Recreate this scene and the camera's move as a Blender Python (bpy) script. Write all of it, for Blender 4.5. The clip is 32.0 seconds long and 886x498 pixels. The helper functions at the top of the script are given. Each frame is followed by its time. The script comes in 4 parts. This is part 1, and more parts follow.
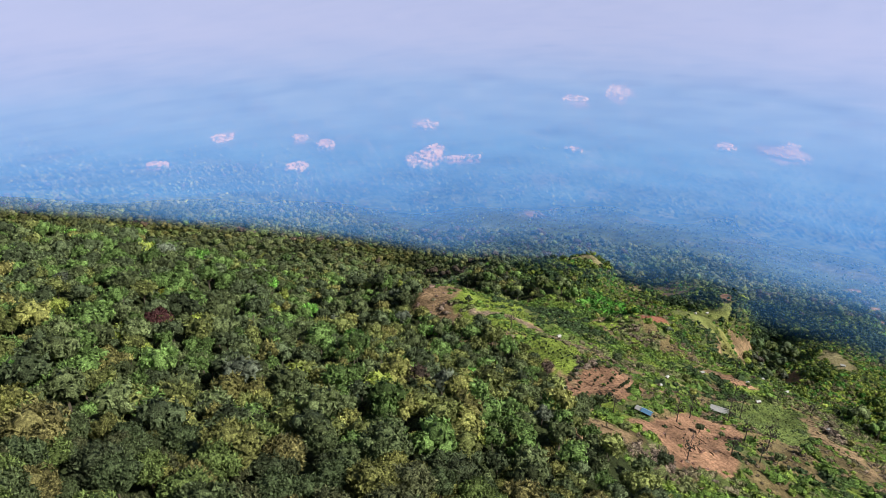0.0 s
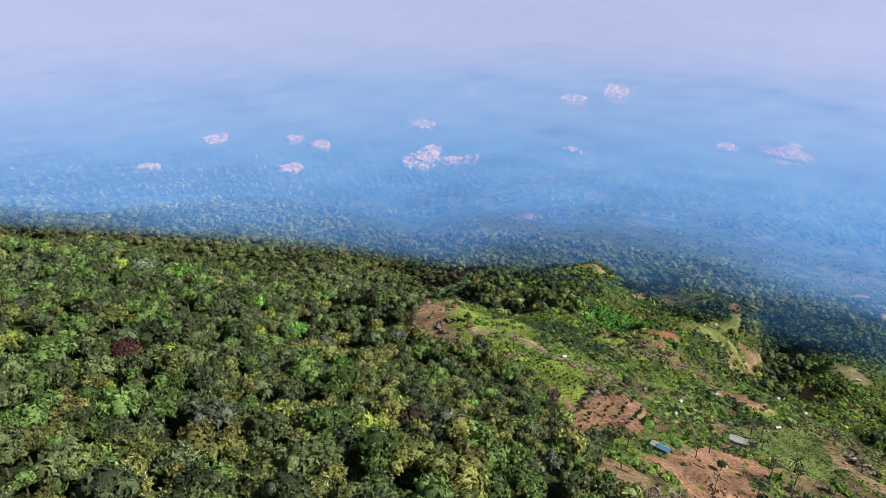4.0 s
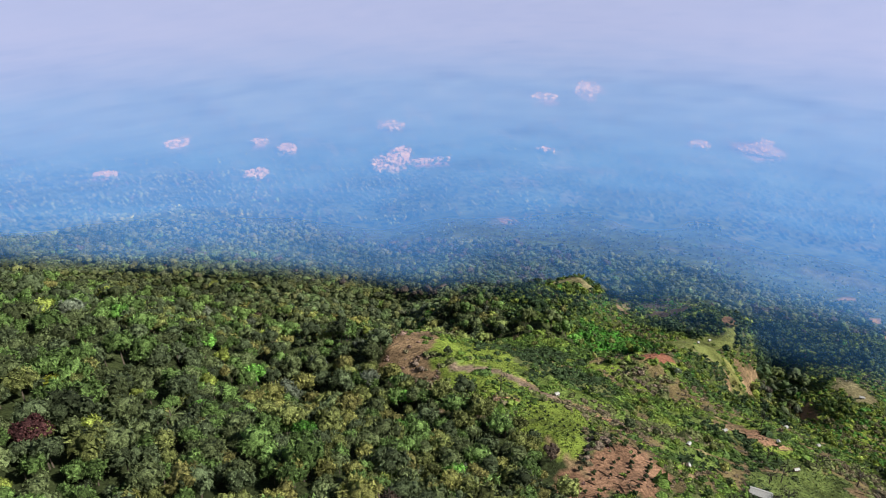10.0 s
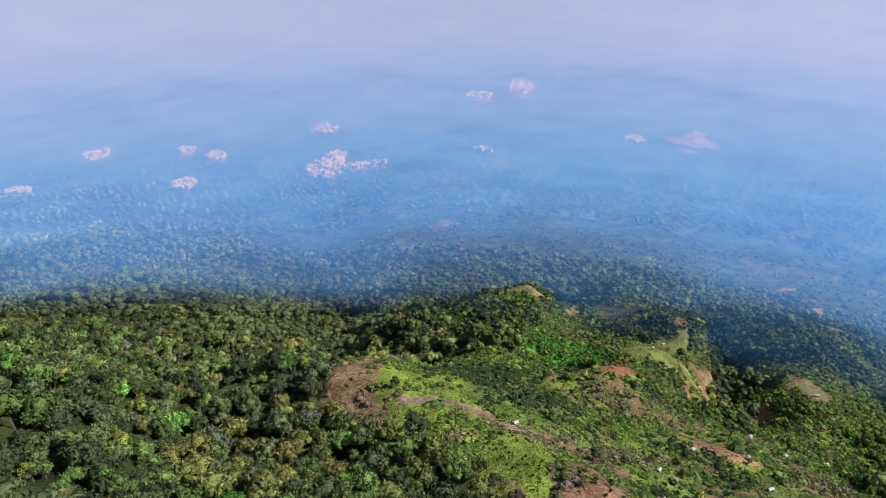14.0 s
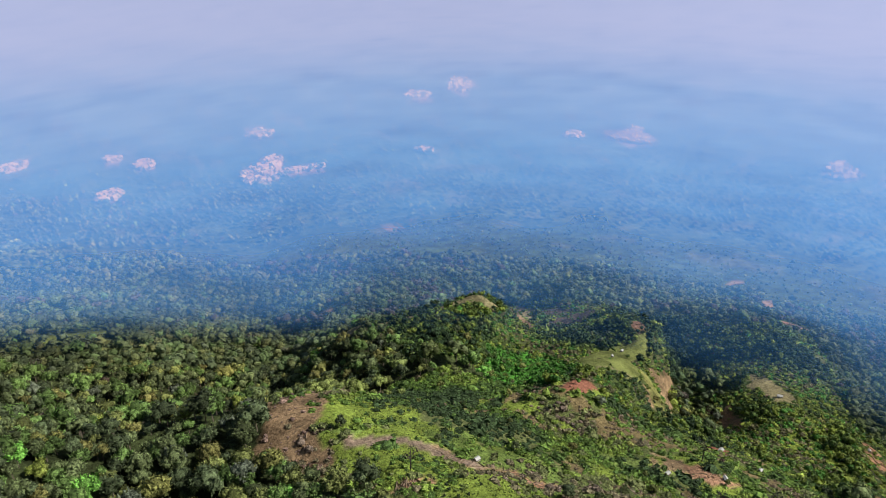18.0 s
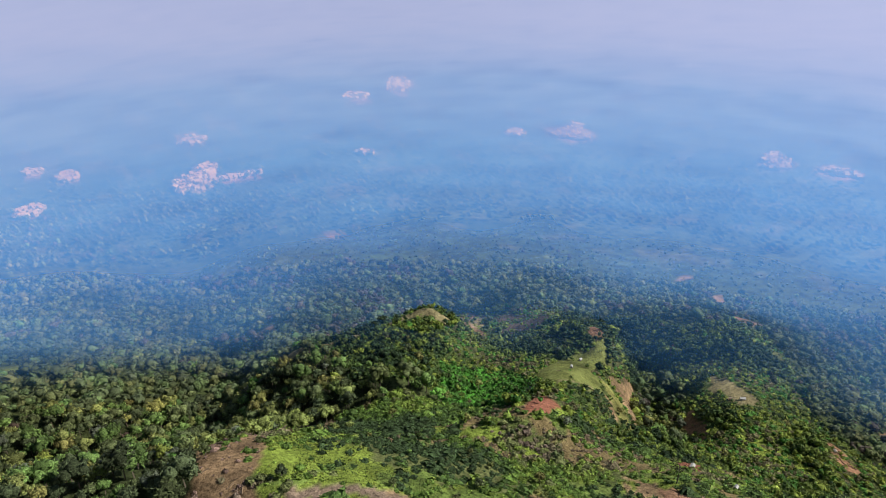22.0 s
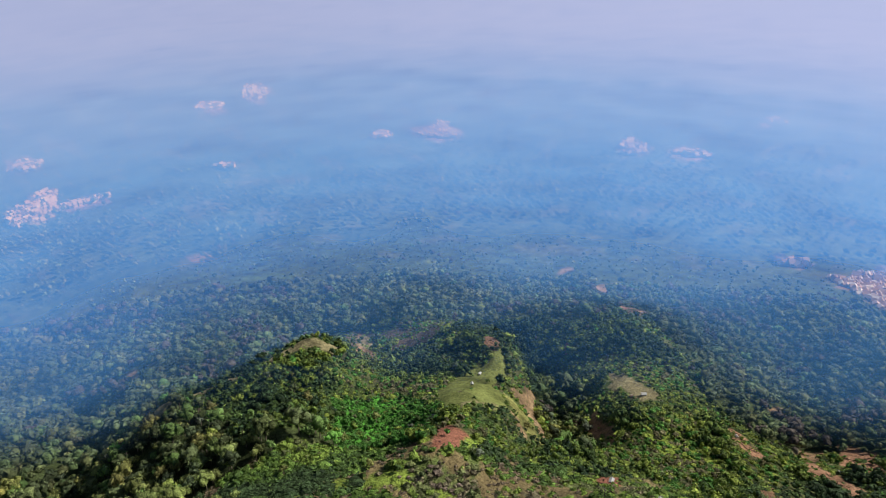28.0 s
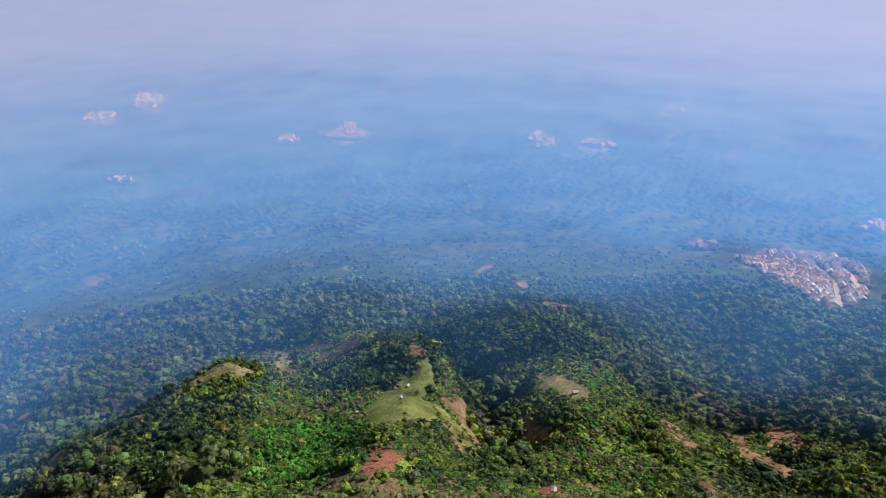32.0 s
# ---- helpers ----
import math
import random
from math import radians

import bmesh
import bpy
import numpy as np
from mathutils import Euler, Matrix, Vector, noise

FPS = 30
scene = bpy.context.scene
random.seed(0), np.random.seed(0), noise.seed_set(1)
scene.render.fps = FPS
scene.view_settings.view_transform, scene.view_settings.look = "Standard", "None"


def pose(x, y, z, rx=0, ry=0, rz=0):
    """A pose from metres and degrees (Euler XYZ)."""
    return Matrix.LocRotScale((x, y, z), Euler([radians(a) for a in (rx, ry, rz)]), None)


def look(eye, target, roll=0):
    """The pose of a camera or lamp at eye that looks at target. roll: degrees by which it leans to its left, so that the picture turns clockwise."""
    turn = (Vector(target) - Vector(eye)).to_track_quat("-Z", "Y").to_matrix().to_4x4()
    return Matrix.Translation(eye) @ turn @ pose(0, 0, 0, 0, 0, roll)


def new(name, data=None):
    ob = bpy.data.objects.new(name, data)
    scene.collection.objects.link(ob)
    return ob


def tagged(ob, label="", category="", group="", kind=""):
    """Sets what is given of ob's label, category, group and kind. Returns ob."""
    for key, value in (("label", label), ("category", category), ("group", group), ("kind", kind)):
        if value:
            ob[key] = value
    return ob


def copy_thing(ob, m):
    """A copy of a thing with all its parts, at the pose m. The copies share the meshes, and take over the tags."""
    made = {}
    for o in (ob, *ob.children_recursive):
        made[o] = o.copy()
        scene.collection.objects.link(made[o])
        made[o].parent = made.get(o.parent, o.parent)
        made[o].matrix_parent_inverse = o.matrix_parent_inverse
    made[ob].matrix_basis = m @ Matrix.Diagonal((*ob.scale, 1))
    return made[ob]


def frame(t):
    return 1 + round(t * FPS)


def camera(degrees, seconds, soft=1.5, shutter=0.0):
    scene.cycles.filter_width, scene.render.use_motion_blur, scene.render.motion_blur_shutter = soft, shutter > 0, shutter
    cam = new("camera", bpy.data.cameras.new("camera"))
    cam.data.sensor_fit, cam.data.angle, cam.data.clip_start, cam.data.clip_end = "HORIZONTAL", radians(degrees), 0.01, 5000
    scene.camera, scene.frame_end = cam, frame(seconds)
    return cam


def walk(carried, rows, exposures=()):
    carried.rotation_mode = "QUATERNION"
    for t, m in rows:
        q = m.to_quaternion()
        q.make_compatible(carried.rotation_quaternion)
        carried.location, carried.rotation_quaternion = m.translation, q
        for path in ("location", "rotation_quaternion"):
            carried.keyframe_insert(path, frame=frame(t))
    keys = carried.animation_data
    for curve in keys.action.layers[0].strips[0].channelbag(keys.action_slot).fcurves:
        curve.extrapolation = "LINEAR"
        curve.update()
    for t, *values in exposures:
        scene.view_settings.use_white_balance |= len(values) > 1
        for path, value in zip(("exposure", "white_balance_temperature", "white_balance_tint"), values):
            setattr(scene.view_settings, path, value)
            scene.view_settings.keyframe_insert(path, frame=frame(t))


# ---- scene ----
cam = camera(64.0, 32.0, 0.7)
# seconds, place in metres, heading, tilt below the horizon, lean
ROWS = [
    (0, 0.00, 0.00, 600.00, -11.290, -26.947, 0.233),
    (1, 1.24, 6.11, 599.25, -11.145, -26.963, 0.238),
    (2, 2.39, 12.32, 598.42, -11.162, -26.989, 0.236),
    (3, 3.70, 18.82, 597.43, -11.375, -27.028, 0.223),
    (3.5, 4.39, 22.21, 596.89, -11.505, -27.046, 0.215),
    (5.5, 7.04, 36.60, 594.42, -11.597, -27.086, 0.181),
    (6, 7.62, 40.18, 593.84, -11.898, -27.090, 0.175),
    (7, 8.67, 47.21, 592.73, -12.757, -27.106, 0.169),
    (8, 9.76, 54.46, 591.66, -13.253, -27.134, 0.168),
    (9, 11.04, 61.86, 590.52, -13.615, -27.172, 0.176),
    (10, 12.20, 68.96, 589.22, -14.120, -27.194, 0.192),
    (11, 13.69, 76.19, 587.85, -14.992, -27.208, 0.206),
    (12, 15.51, 83.67, 586.47, -16.211, -27.221, 0.215),
    (13, 17.59, 91.25, 585.06, -18.197, -27.242, 0.214),
    (14, 19.54, 99.11, 583.59, -19.521, -27.256, 0.205),
    (14.5, 20.58, 103.06, 582.82, -19.954, -27.264, 0.201),
    (16.5, 25.70, 118.47, 579.29, -23.227, -27.320, 0.193),
    (17, 27.09, 122.20, 578.31, -23.824, -27.323, 0.195),
    (18, 29.95, 129.39, 576.26, -24.606, -27.326, 0.205),
    (19, 32.89, 136.09, 574.14, -25.336, -27.345, 0.216),
    (20, 36.03, 142.63, 572.15, -26.450, -27.345, 0.222),
    (21, 39.00, 149.49, 570.46, -27.915, -27.345, 0.223),
    (22, 41.76, 156.63, 569.13, -29.640, -27.335, 0.225),
    (23, 44.60, 163.42, 568.02, -31.498, -27.317, 0.235),
    (24, 47.41, 169.47, 566.98, -33.349, -27.299, 0.241),
    (25, 50.07, 174.94, 565.91, -35.431, -27.270, 0.238),
    (25.5, 51.33, 177.49, 565.35, -36.608, -27.254, 0.234),
    (27.5, 55.78, 186.54, 562.83, -39.931, -27.246, 0.208),
    (28, 57.03, 188.65, 562.19, -41.031, -27.244, 0.197),
    (29, 59.76, 192.83, 560.92, -43.052, -27.232, 0.173),
    (30, 62.68, 196.92, 559.59, -44.926, -27.231, 0.150),
    (31, 65.73, 200.86, 558.18, -47.085, -27.250, 0.132),
    (32, 68.71, 204.80, 556.70, -48.752, -27.284, 0.120),
]
walk(cam, [(t, pose(x, y, z, 90, 0, yaw) @ pose(0, 0, 0, tilt, 0, 0) @ pose(0, 0, 0, 0, 0, lean)) for t, x, y, z, yaw, tilt, lean in ROWS],
     exposures=[(0, 0.12), (10, 0.05), (20, -0.07), (32, -0.14)])

# ---- light: clear tropical forenoon, sun over the camera's right shoulder ----
SUN_HEIGHT, SUN_TURN = 42, 112          # degrees above the horizon; clockwise from +y
world = bpy.data.worlds.new("world")
scene.world = world
world.use_nodes = True
sky = world.node_tree.nodes.new("ShaderNodeTexSky")
sky.sky_type, sky.sun_disc = "NISHITA", False
sky.sun_elevation, sky.sun_rotation = radians(SUN_HEIGHT), radians(SUN_TURN)
sky.air_density, sky.dust_density = 1.2, 1.5
background = world.node_tree.nodes["Background"]
world.node_tree.links.new(sky.outputs[0], background.inputs[0])
background.inputs[1].default_value = 0.048
sun = new("sun", bpy.data.lights.new("sun", "SUN"))
sun.data.energy, sun.data.angle, sun.data.color = 4.8, radians(0.5), (1.0, 0.95, 0.86)
a, e = radians(SUN_TURN), radians(SUN_HEIGHT)
sun.matrix_world = look((math.sin(a) * math.cos(e) * 900, math.cos(a) * math.cos(e) * 900, 600 + math.sin(e) * 900), (0, 0, 600))


# ---- materials ----
def shader(name):
    m = bpy.data.materials.new(name)
    m.use_nodes = True
    t = m.node_tree
    return m, t, t.nodes["Principled BSDF"], lambda kind: t.nodes.new("ShaderNode" + kind)


def noise_node(t, make, scale, detail=4.0, rough=0.6):
    where, n = make("TexCoord"), make("TexNoise")
    t.links.new(where.outputs["Object"], n.inputs["Vector"])
    n.inputs["Scale"].default_value, n.inputs["Detail"].default_value, n.inputs["Roughness"].default_value = scale, detail, rough
    return n


def vary(t, make, colour, driver, low, high):
    """Multiplies a colour by low..high as the driver goes from 0 to 1."""
    span, mix = make("MapRange"), make("VectorMath")
    mix.operation = "SCALE"
    span.inputs["From Min"].default_value, span.inputs["From Max"].default_value = 0.25, 0.75
    span.inputs["To Min"].default_value, span.inputs["To Max"].default_value = low, high
    t.links.new(driver, span.inputs["Value"])
    t.links.new(colour, mix.inputs[0])
    t.links.new(span.outputs[0], mix.inputs["Scale"])
    return mix.outputs[0]


def leaf_material(name, ramp=None, fine_scale=2.2, spread=1.0):
    """Foliage: colour from the plant's own tint (or by chance from a ramp), varied leaf by leaf."""
    m, t, bsdf, make = shader(name)
    if ramp:
        info, r = make("ObjectInfo"), make("ValToRGB")
        t.links.new(info.outputs["Random"], r.inputs[0])
        r.color_ramp.interpolation = "CONSTANT"
        for i, c in enumerate(ramp):
            el = r.color_ramp.elements[i] if i < 2 else r.color_ramp.elements.new(i / len(ramp))
            el.position, el.color = i / len(ramp), (*c, 1)
        colour = r.outputs[0]
    else:
        attr = make("Attribute")
        attr.attribute_name = "tint"
        colour = attr.outputs["Color"]
    cool = make("Mix")
    cool.data_type, cool.blend_type = "RGBA", "MULTIPLY"
    cool.inputs["Factor"].default_value = 1.0
    t.links.new(colour, cool.inputs[6])
    cool.inputs[7].default_value = (0.98, 0.99, 1.4, 1)
    colour = cool.outputs[2]
    geo = make("NewGeometry")
    colour = vary(t, make, colour, geo.outputs["Random Per Island"], 1 - 0.4 * spread, 1 + 0.4 * spread)
    colour = vary(t, make, colour, noise_node(t, make, 0.15, 3).outputs[0], 0.7, 1.3)
    fine = noise_node(t, make, fine_scale, 3, 0.7)
    colour = vary(t, make, colour, fine.outputs[0], 1 - 0.45 * spread, 1 + 0.45 * spread)
    # leaf clusters: noise in the tone stands in for their relief shading
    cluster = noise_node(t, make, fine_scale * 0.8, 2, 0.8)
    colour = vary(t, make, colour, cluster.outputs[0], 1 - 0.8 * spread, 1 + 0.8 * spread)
    bump = make("Bump")
    bump.inputs["Strength"].default_value, bump.inputs["Distance"].default_value = 1.0, 0.7
    t.links.new(fine.outputs[0], bump.inputs["Height"])
    t.links.new(bump.outputs[0], bsdf.inputs["Normal"])
    t.links.new(colour, bsdf.inputs["Base Color"])
    bsdf.inputs["Roughness"].default_value = 0.6
    bsdf.inputs["Specular IOR Level"].default_value = 0.14
    glow, mix = make("BsdfTranslucent"), make("MixShader")
    t.links.new(colour, glow.inputs[0])
    mix.inputs[0].default_value = 0.1
    t.links.new(bsdf.outputs[0], mix.inputs[1])
    t.links.new(glow.outputs[0], mix.inputs[2])
    t.links.new(mix.outputs[0], t.nodes["Material Output"].inputs["Surface"])
    return m


def plain_material(name, colour, rough=0.8, metal=0.0, grain=3.0, low=0.75, high=1.2, bump=0.15):
    """A weathered single-coloured surface with stains, grain and a little relief; pieces differ from one another."""
    m, t, bsdf, make = shader(name)
    rgb = make("RGB")
    rgb.outputs[0].default_value = (*colour, 1)
    n = noise_node(t, make, grain, 6)
    c = vary(t, make, rgb.outputs[0], n.outputs[0], low, high)
    c = vary(t, make, c, make("ObjectInfo").outputs["Random"], 0.85, 1.12)
    t.links.new(c, bsdf.inputs["Base Color"])
    bsdf.inputs["Roughness"].default_value, bsdf.inputs["Metallic"].default_value = rough, metal
    b = make("Bump")
    b.inputs["Strength"].default_value, b.inputs["Distance"].default_value = bump, 0.1
    t.links.new(n.outputs[0], b.inputs["Height"])
    t.links.new(b.outputs[0], bsdf.inputs["Normal"])
    return m


def tinted_material(name, rough=0.85):
    """Takes its colour from the mesh's tint, with grain."""
    m, t, bsdf, make = shader(name)
    attr = make("Attribute")
    attr.attribute_name = "tint"
    c = vary(t, make, attr.outputs["Color"], noise_node(t, make, 0.9, 5).outputs[0], 0.75, 1.25)
    t.links.new(c, bsdf.inputs["Base Color"])
    bsdf.inputs["Roughness"].default_value = rough
    return m


def ground_material():
    m, t, bsdf, make = shader("ground")
    attr = make("Attribute")
    attr.attribute_name = "tint"
    c = attr.outputs["Color"]
    coarse, fine = noise_node(t, make, 0.06, 5), noise_node(t, make, 0.7, 8, 0.7)
    c = vary(t, make, c, coarse.outputs[0], 0.25, 1.75)
    c = vary(t, make, c, fine.outputs[0], 0.1, 1.9)
    t.links.new(c, bsdf.inputs["Base Color"])
    bsdf.inputs["Roughness"].default_value = 0.95
    bsdf.inputs["Specular IOR Level"].default_value = 0.15
    b = make("Bump")
    b.inputs["Strength"].default_value, b.inputs["Distance"].default_value = 0.9, 1.2
    t.links.new(fine.outputs[0], b.inputs["Height"])
    t.links.new(b.outputs[0], bsdf.inputs["Normal"])
    return m


# distance haze painted on a sheet over the lowland: how much red, green and blue light it takes on the way to a point
# so far off
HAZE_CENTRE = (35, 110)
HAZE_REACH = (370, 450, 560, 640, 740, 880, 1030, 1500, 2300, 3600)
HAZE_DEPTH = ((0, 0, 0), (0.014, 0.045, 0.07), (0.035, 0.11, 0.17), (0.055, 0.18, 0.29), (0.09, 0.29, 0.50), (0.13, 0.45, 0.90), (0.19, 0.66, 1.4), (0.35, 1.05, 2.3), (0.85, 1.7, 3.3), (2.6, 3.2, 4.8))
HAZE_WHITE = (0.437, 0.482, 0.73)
# patches where the painted haze is thicker (+) or thinner (-): centre, reach, share
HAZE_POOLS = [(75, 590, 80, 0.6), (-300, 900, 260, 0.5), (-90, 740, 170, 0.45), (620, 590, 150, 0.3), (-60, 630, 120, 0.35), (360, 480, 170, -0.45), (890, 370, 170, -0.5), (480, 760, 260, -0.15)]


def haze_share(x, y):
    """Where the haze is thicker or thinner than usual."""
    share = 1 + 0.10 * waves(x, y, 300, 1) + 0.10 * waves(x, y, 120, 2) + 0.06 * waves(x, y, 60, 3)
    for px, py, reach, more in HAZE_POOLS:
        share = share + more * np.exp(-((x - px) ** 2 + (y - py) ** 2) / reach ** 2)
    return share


def haze_material():
    """Haze painted on a sheet: takes part of the light that passes, blue most, and scatters as much of the sun's and
    the sky's light.
    """
    m = bpy.data.materials.new("haze")
    m.use_nodes = True
    t = m.node_tree
    t.nodes.clear()
    make = lambda kind: t.nodes.new("ShaderNode" + kind)
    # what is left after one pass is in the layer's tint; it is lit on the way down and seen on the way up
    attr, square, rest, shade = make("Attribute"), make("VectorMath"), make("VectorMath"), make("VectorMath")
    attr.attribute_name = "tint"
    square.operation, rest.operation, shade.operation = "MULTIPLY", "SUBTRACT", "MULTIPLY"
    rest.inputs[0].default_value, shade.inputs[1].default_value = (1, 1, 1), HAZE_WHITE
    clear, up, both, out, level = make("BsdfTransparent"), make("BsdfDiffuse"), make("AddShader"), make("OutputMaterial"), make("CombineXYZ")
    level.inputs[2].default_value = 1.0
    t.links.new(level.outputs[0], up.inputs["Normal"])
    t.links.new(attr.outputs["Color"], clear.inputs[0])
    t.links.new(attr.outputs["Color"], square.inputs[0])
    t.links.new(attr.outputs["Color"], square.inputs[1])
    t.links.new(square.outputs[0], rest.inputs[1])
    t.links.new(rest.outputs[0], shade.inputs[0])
    # brightening towards the sun's side is painted in through the tint's alpha
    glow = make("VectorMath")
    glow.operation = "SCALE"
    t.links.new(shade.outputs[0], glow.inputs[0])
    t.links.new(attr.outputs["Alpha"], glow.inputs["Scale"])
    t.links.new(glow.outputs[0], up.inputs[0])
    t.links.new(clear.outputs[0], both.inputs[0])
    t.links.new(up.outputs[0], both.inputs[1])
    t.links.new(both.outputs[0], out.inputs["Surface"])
    return m


# ---- the lie of the land ----
# ridges (+) and gullies (-): start, end, half width, height
LANDFORMS = [
    (-60, 150, -150, 470, 90, 8),      # wooded spur
    (60, 215, 105, 335, 60, 14),        # grassy knoll
    (150, 515, 228, 502, 40, 27),       # dark wooded hill
    (20, 440, 130, 650, 50, -20),       # ravine below the spur
    (60, 455, 125, 600, 26, -12),
    (175, 585, 275, 578, 34, -13),
    (130, 660, 130, 1060, 110, -32),
    (215, 368, 345, 462, 26, 19),       # terraced ridge
    (345, 462, 380, 545, 26, 15),
    (330, 385, 420, 500, 22, -20),      # gully beside it
    (372, 362, 465, 425, 36, 15),       # ridge with the white hut
    (215, 420, 320, 560, 28, -14),      # green hollow
    (460, 315, 640, 380, 45, -24),
    (300, 700, 380, 1050, 90, -16),
    (150, 250, 200, 300, 45, 9),        # fields below the knoll
    (-70, 175, -40, 200, 55, -9),
    (60, 225, 80, 240, 35, -18),
    (140, 620, 180, 680, 55, 13),
    (20, 590, 60, 640, 60, 12),
    (-130, 720, -60, 800, 120, -21),
    (240, 300, 280, 330, 40, 12),
    (230, 545, 260, 580, 35, 9),
    (90, 500, 125, 540, 40, -19),
    (0, 1300, 100, 1900, 350, -31),
    (430, 330, 470, 350, 40, 13),
    (365, 305, 410, 330, 90, -27),      # land that falls away beyond the fields
    (185, 425, 215, 470, 42, 6),       # saddle between the knoll and the dark hill
    (162, 443, 192, 446, 24, 13),
    (146, 572, 160, 580, 28, 11),
    (88, 655, 60, 735, 30, 9),
    (240, 530, 268, 590, 42, 12),       # the dark hill's far shoulder
    (338, 560, 352, 615, 34, -14),      # gully behind it
    (38, 392, 66, 385, 36, 19),         # wooded lip of the knoll
    (12, 318, 42, 300, 46, -22),        # cleft between knoll and spur
    (-5, 520, 15, 460, 75, -14),
    (85, 700, 80, 730, 80, -16),
    (292, 436, 318, 450, 24, -8),
    (345, 505, 352, 520, 28, 10),
    (515, 465, 540, 478, 45, 15),
    (70, 600, 125, 690, 30, -12),       # the ravine's floor
    (-230, 605, -75, 590, 66, -24),     # drop behind the wooded spur
]
RNG = np.random.RandomState(11)
WAVES = RNG.normal(size=(4, 14, 2)), RNG.uniform(0, 6.283, size=(4, 14))


def waves(x, y, size, layer=0):
    """Smooth noise from -1 to 1 with forms of about that size, for arrays."""
    k, p = WAVES[0][layer] * (2.2 / size), WAVES[1][layer]
    total = 0 * x
    for (kx, ky), ph in zip(k, p):
        total = total + np.sin(kx * x + ky * y + ph)
    return total / 4.5


def flank(x, y):
    """The plain shape of the mountain's flank, without spurs and gullies."""
    return 770 * np.exp(-(np.hypot(x + 600, y + 500) / 1300) ** 1.75)


def far_rim(x, y):
    """Far hills that close the plain."""
    return 260 * np.clip((np.hypot(x, y) - 3500) / 1300, 0, 1) ** 2


def broad(x, y, hills=True):
    """The flank with its spurs and gullies, without the smaller ribs; or without its small hills as well."""
    z = flank(x, y)
    for x0, y0, x1, y1, w, h in LANDFORMS:
        if not hills:
            h = min(0.15 * h, 0) if w < 60 else h if h < 0 else 0.3 * h
        dx, dy = x1 - x0, y1 - y0
        s = np.clip(((x - x0) * dx + (y - y0) * dy) / (dx * dx + dy * dy), 0, 1)
        d2 = (x - x0 - s * dx) ** 2 + (y - y0 - s * dy) ** 2
        z = z + h * np.exp(-d2 / (w * w))
    return z


def height(x, y, fine=True):
    """Height of the ground, for numbers or arrays."""
    x, y = np.asarray(x, float), np.asarray(y, float)
    r = np.hypot(x + 600, y + 500)
    z = broad(x, y)
    slope = np.exp(-((r - 1050) / 600) ** 2)
    z = z + slope * (4 * waves(x, y, 130, 0) + 2.5 * waves(x, y, 55, 1))
    # ribs and gullies that run down towards the plain
    along = np.arctan2(y + 500, x + 600)
    z = z + slope * 9 * np.sin(along * 46 + 1.6 * waves(x, y, 260, 2)) * np.clip((r - 950) / 350, 0, 1)
    z = z + 5 * waves(x, y, 420, 3) * np.clip((r - 1500) / 800, 0, 1)
    z = z + far_rim(x, y)
    if fine:
        z = z + slope * (1.2 * waves(x, y, 22, 2) + 0.5 * waves(x, y, 9, 3))
    return z


# ---- what covers the ground ----
OPEN_SLOPE = [(58, 330), (62, 388), (100, 412), (150, 418), (188, 412), (205, 385), (262, 345), (290, 310), (285, 270), (290, 200), (240, 60), (150, 60), (98, 130), (97, 205), (101, 255), (91, 290)]
SCRUB_RIDGES = [(192, 425), (148, 440), (152, 480), (150, 522), (215, 555), (250, 560), (300, 640), (340, 660), (400, 590), (480, 520), (520, 460), (480, 390), (430, 340), (480, 240), (400, 180), (292, 190), (287, 270), (290, 312), (262, 345), (205, 385)]
# the forest floor is darkened to paint in shade between the crowns
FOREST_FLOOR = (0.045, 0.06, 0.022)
GRASS, LIME, DRY, EARTH, RED, TAN, PASTURE, LUSH, SCRUB, CREST, STRAW, OLIVE, PURPLE, DRY_GROWTH = (0.15, 0.215, 0.05), (0.205, 0.275, 0.048), (0.28, 0.19, 0.11), (0.32, 0.185, 0.115), (0.25, 0.105, 0.068), (0.30, 0.21, 0.12), (0.15, 0.20, 0.055), (0.07, 0.24, 0.03), (0.13, 0.15, 0.055), (0.25, 0.22, 0.115), (0.23, 0.235, 0.075), (0.16, 0.185, 0.055), (0.13, 0.10, 0.075), (0.20, 0.155, 0.075)
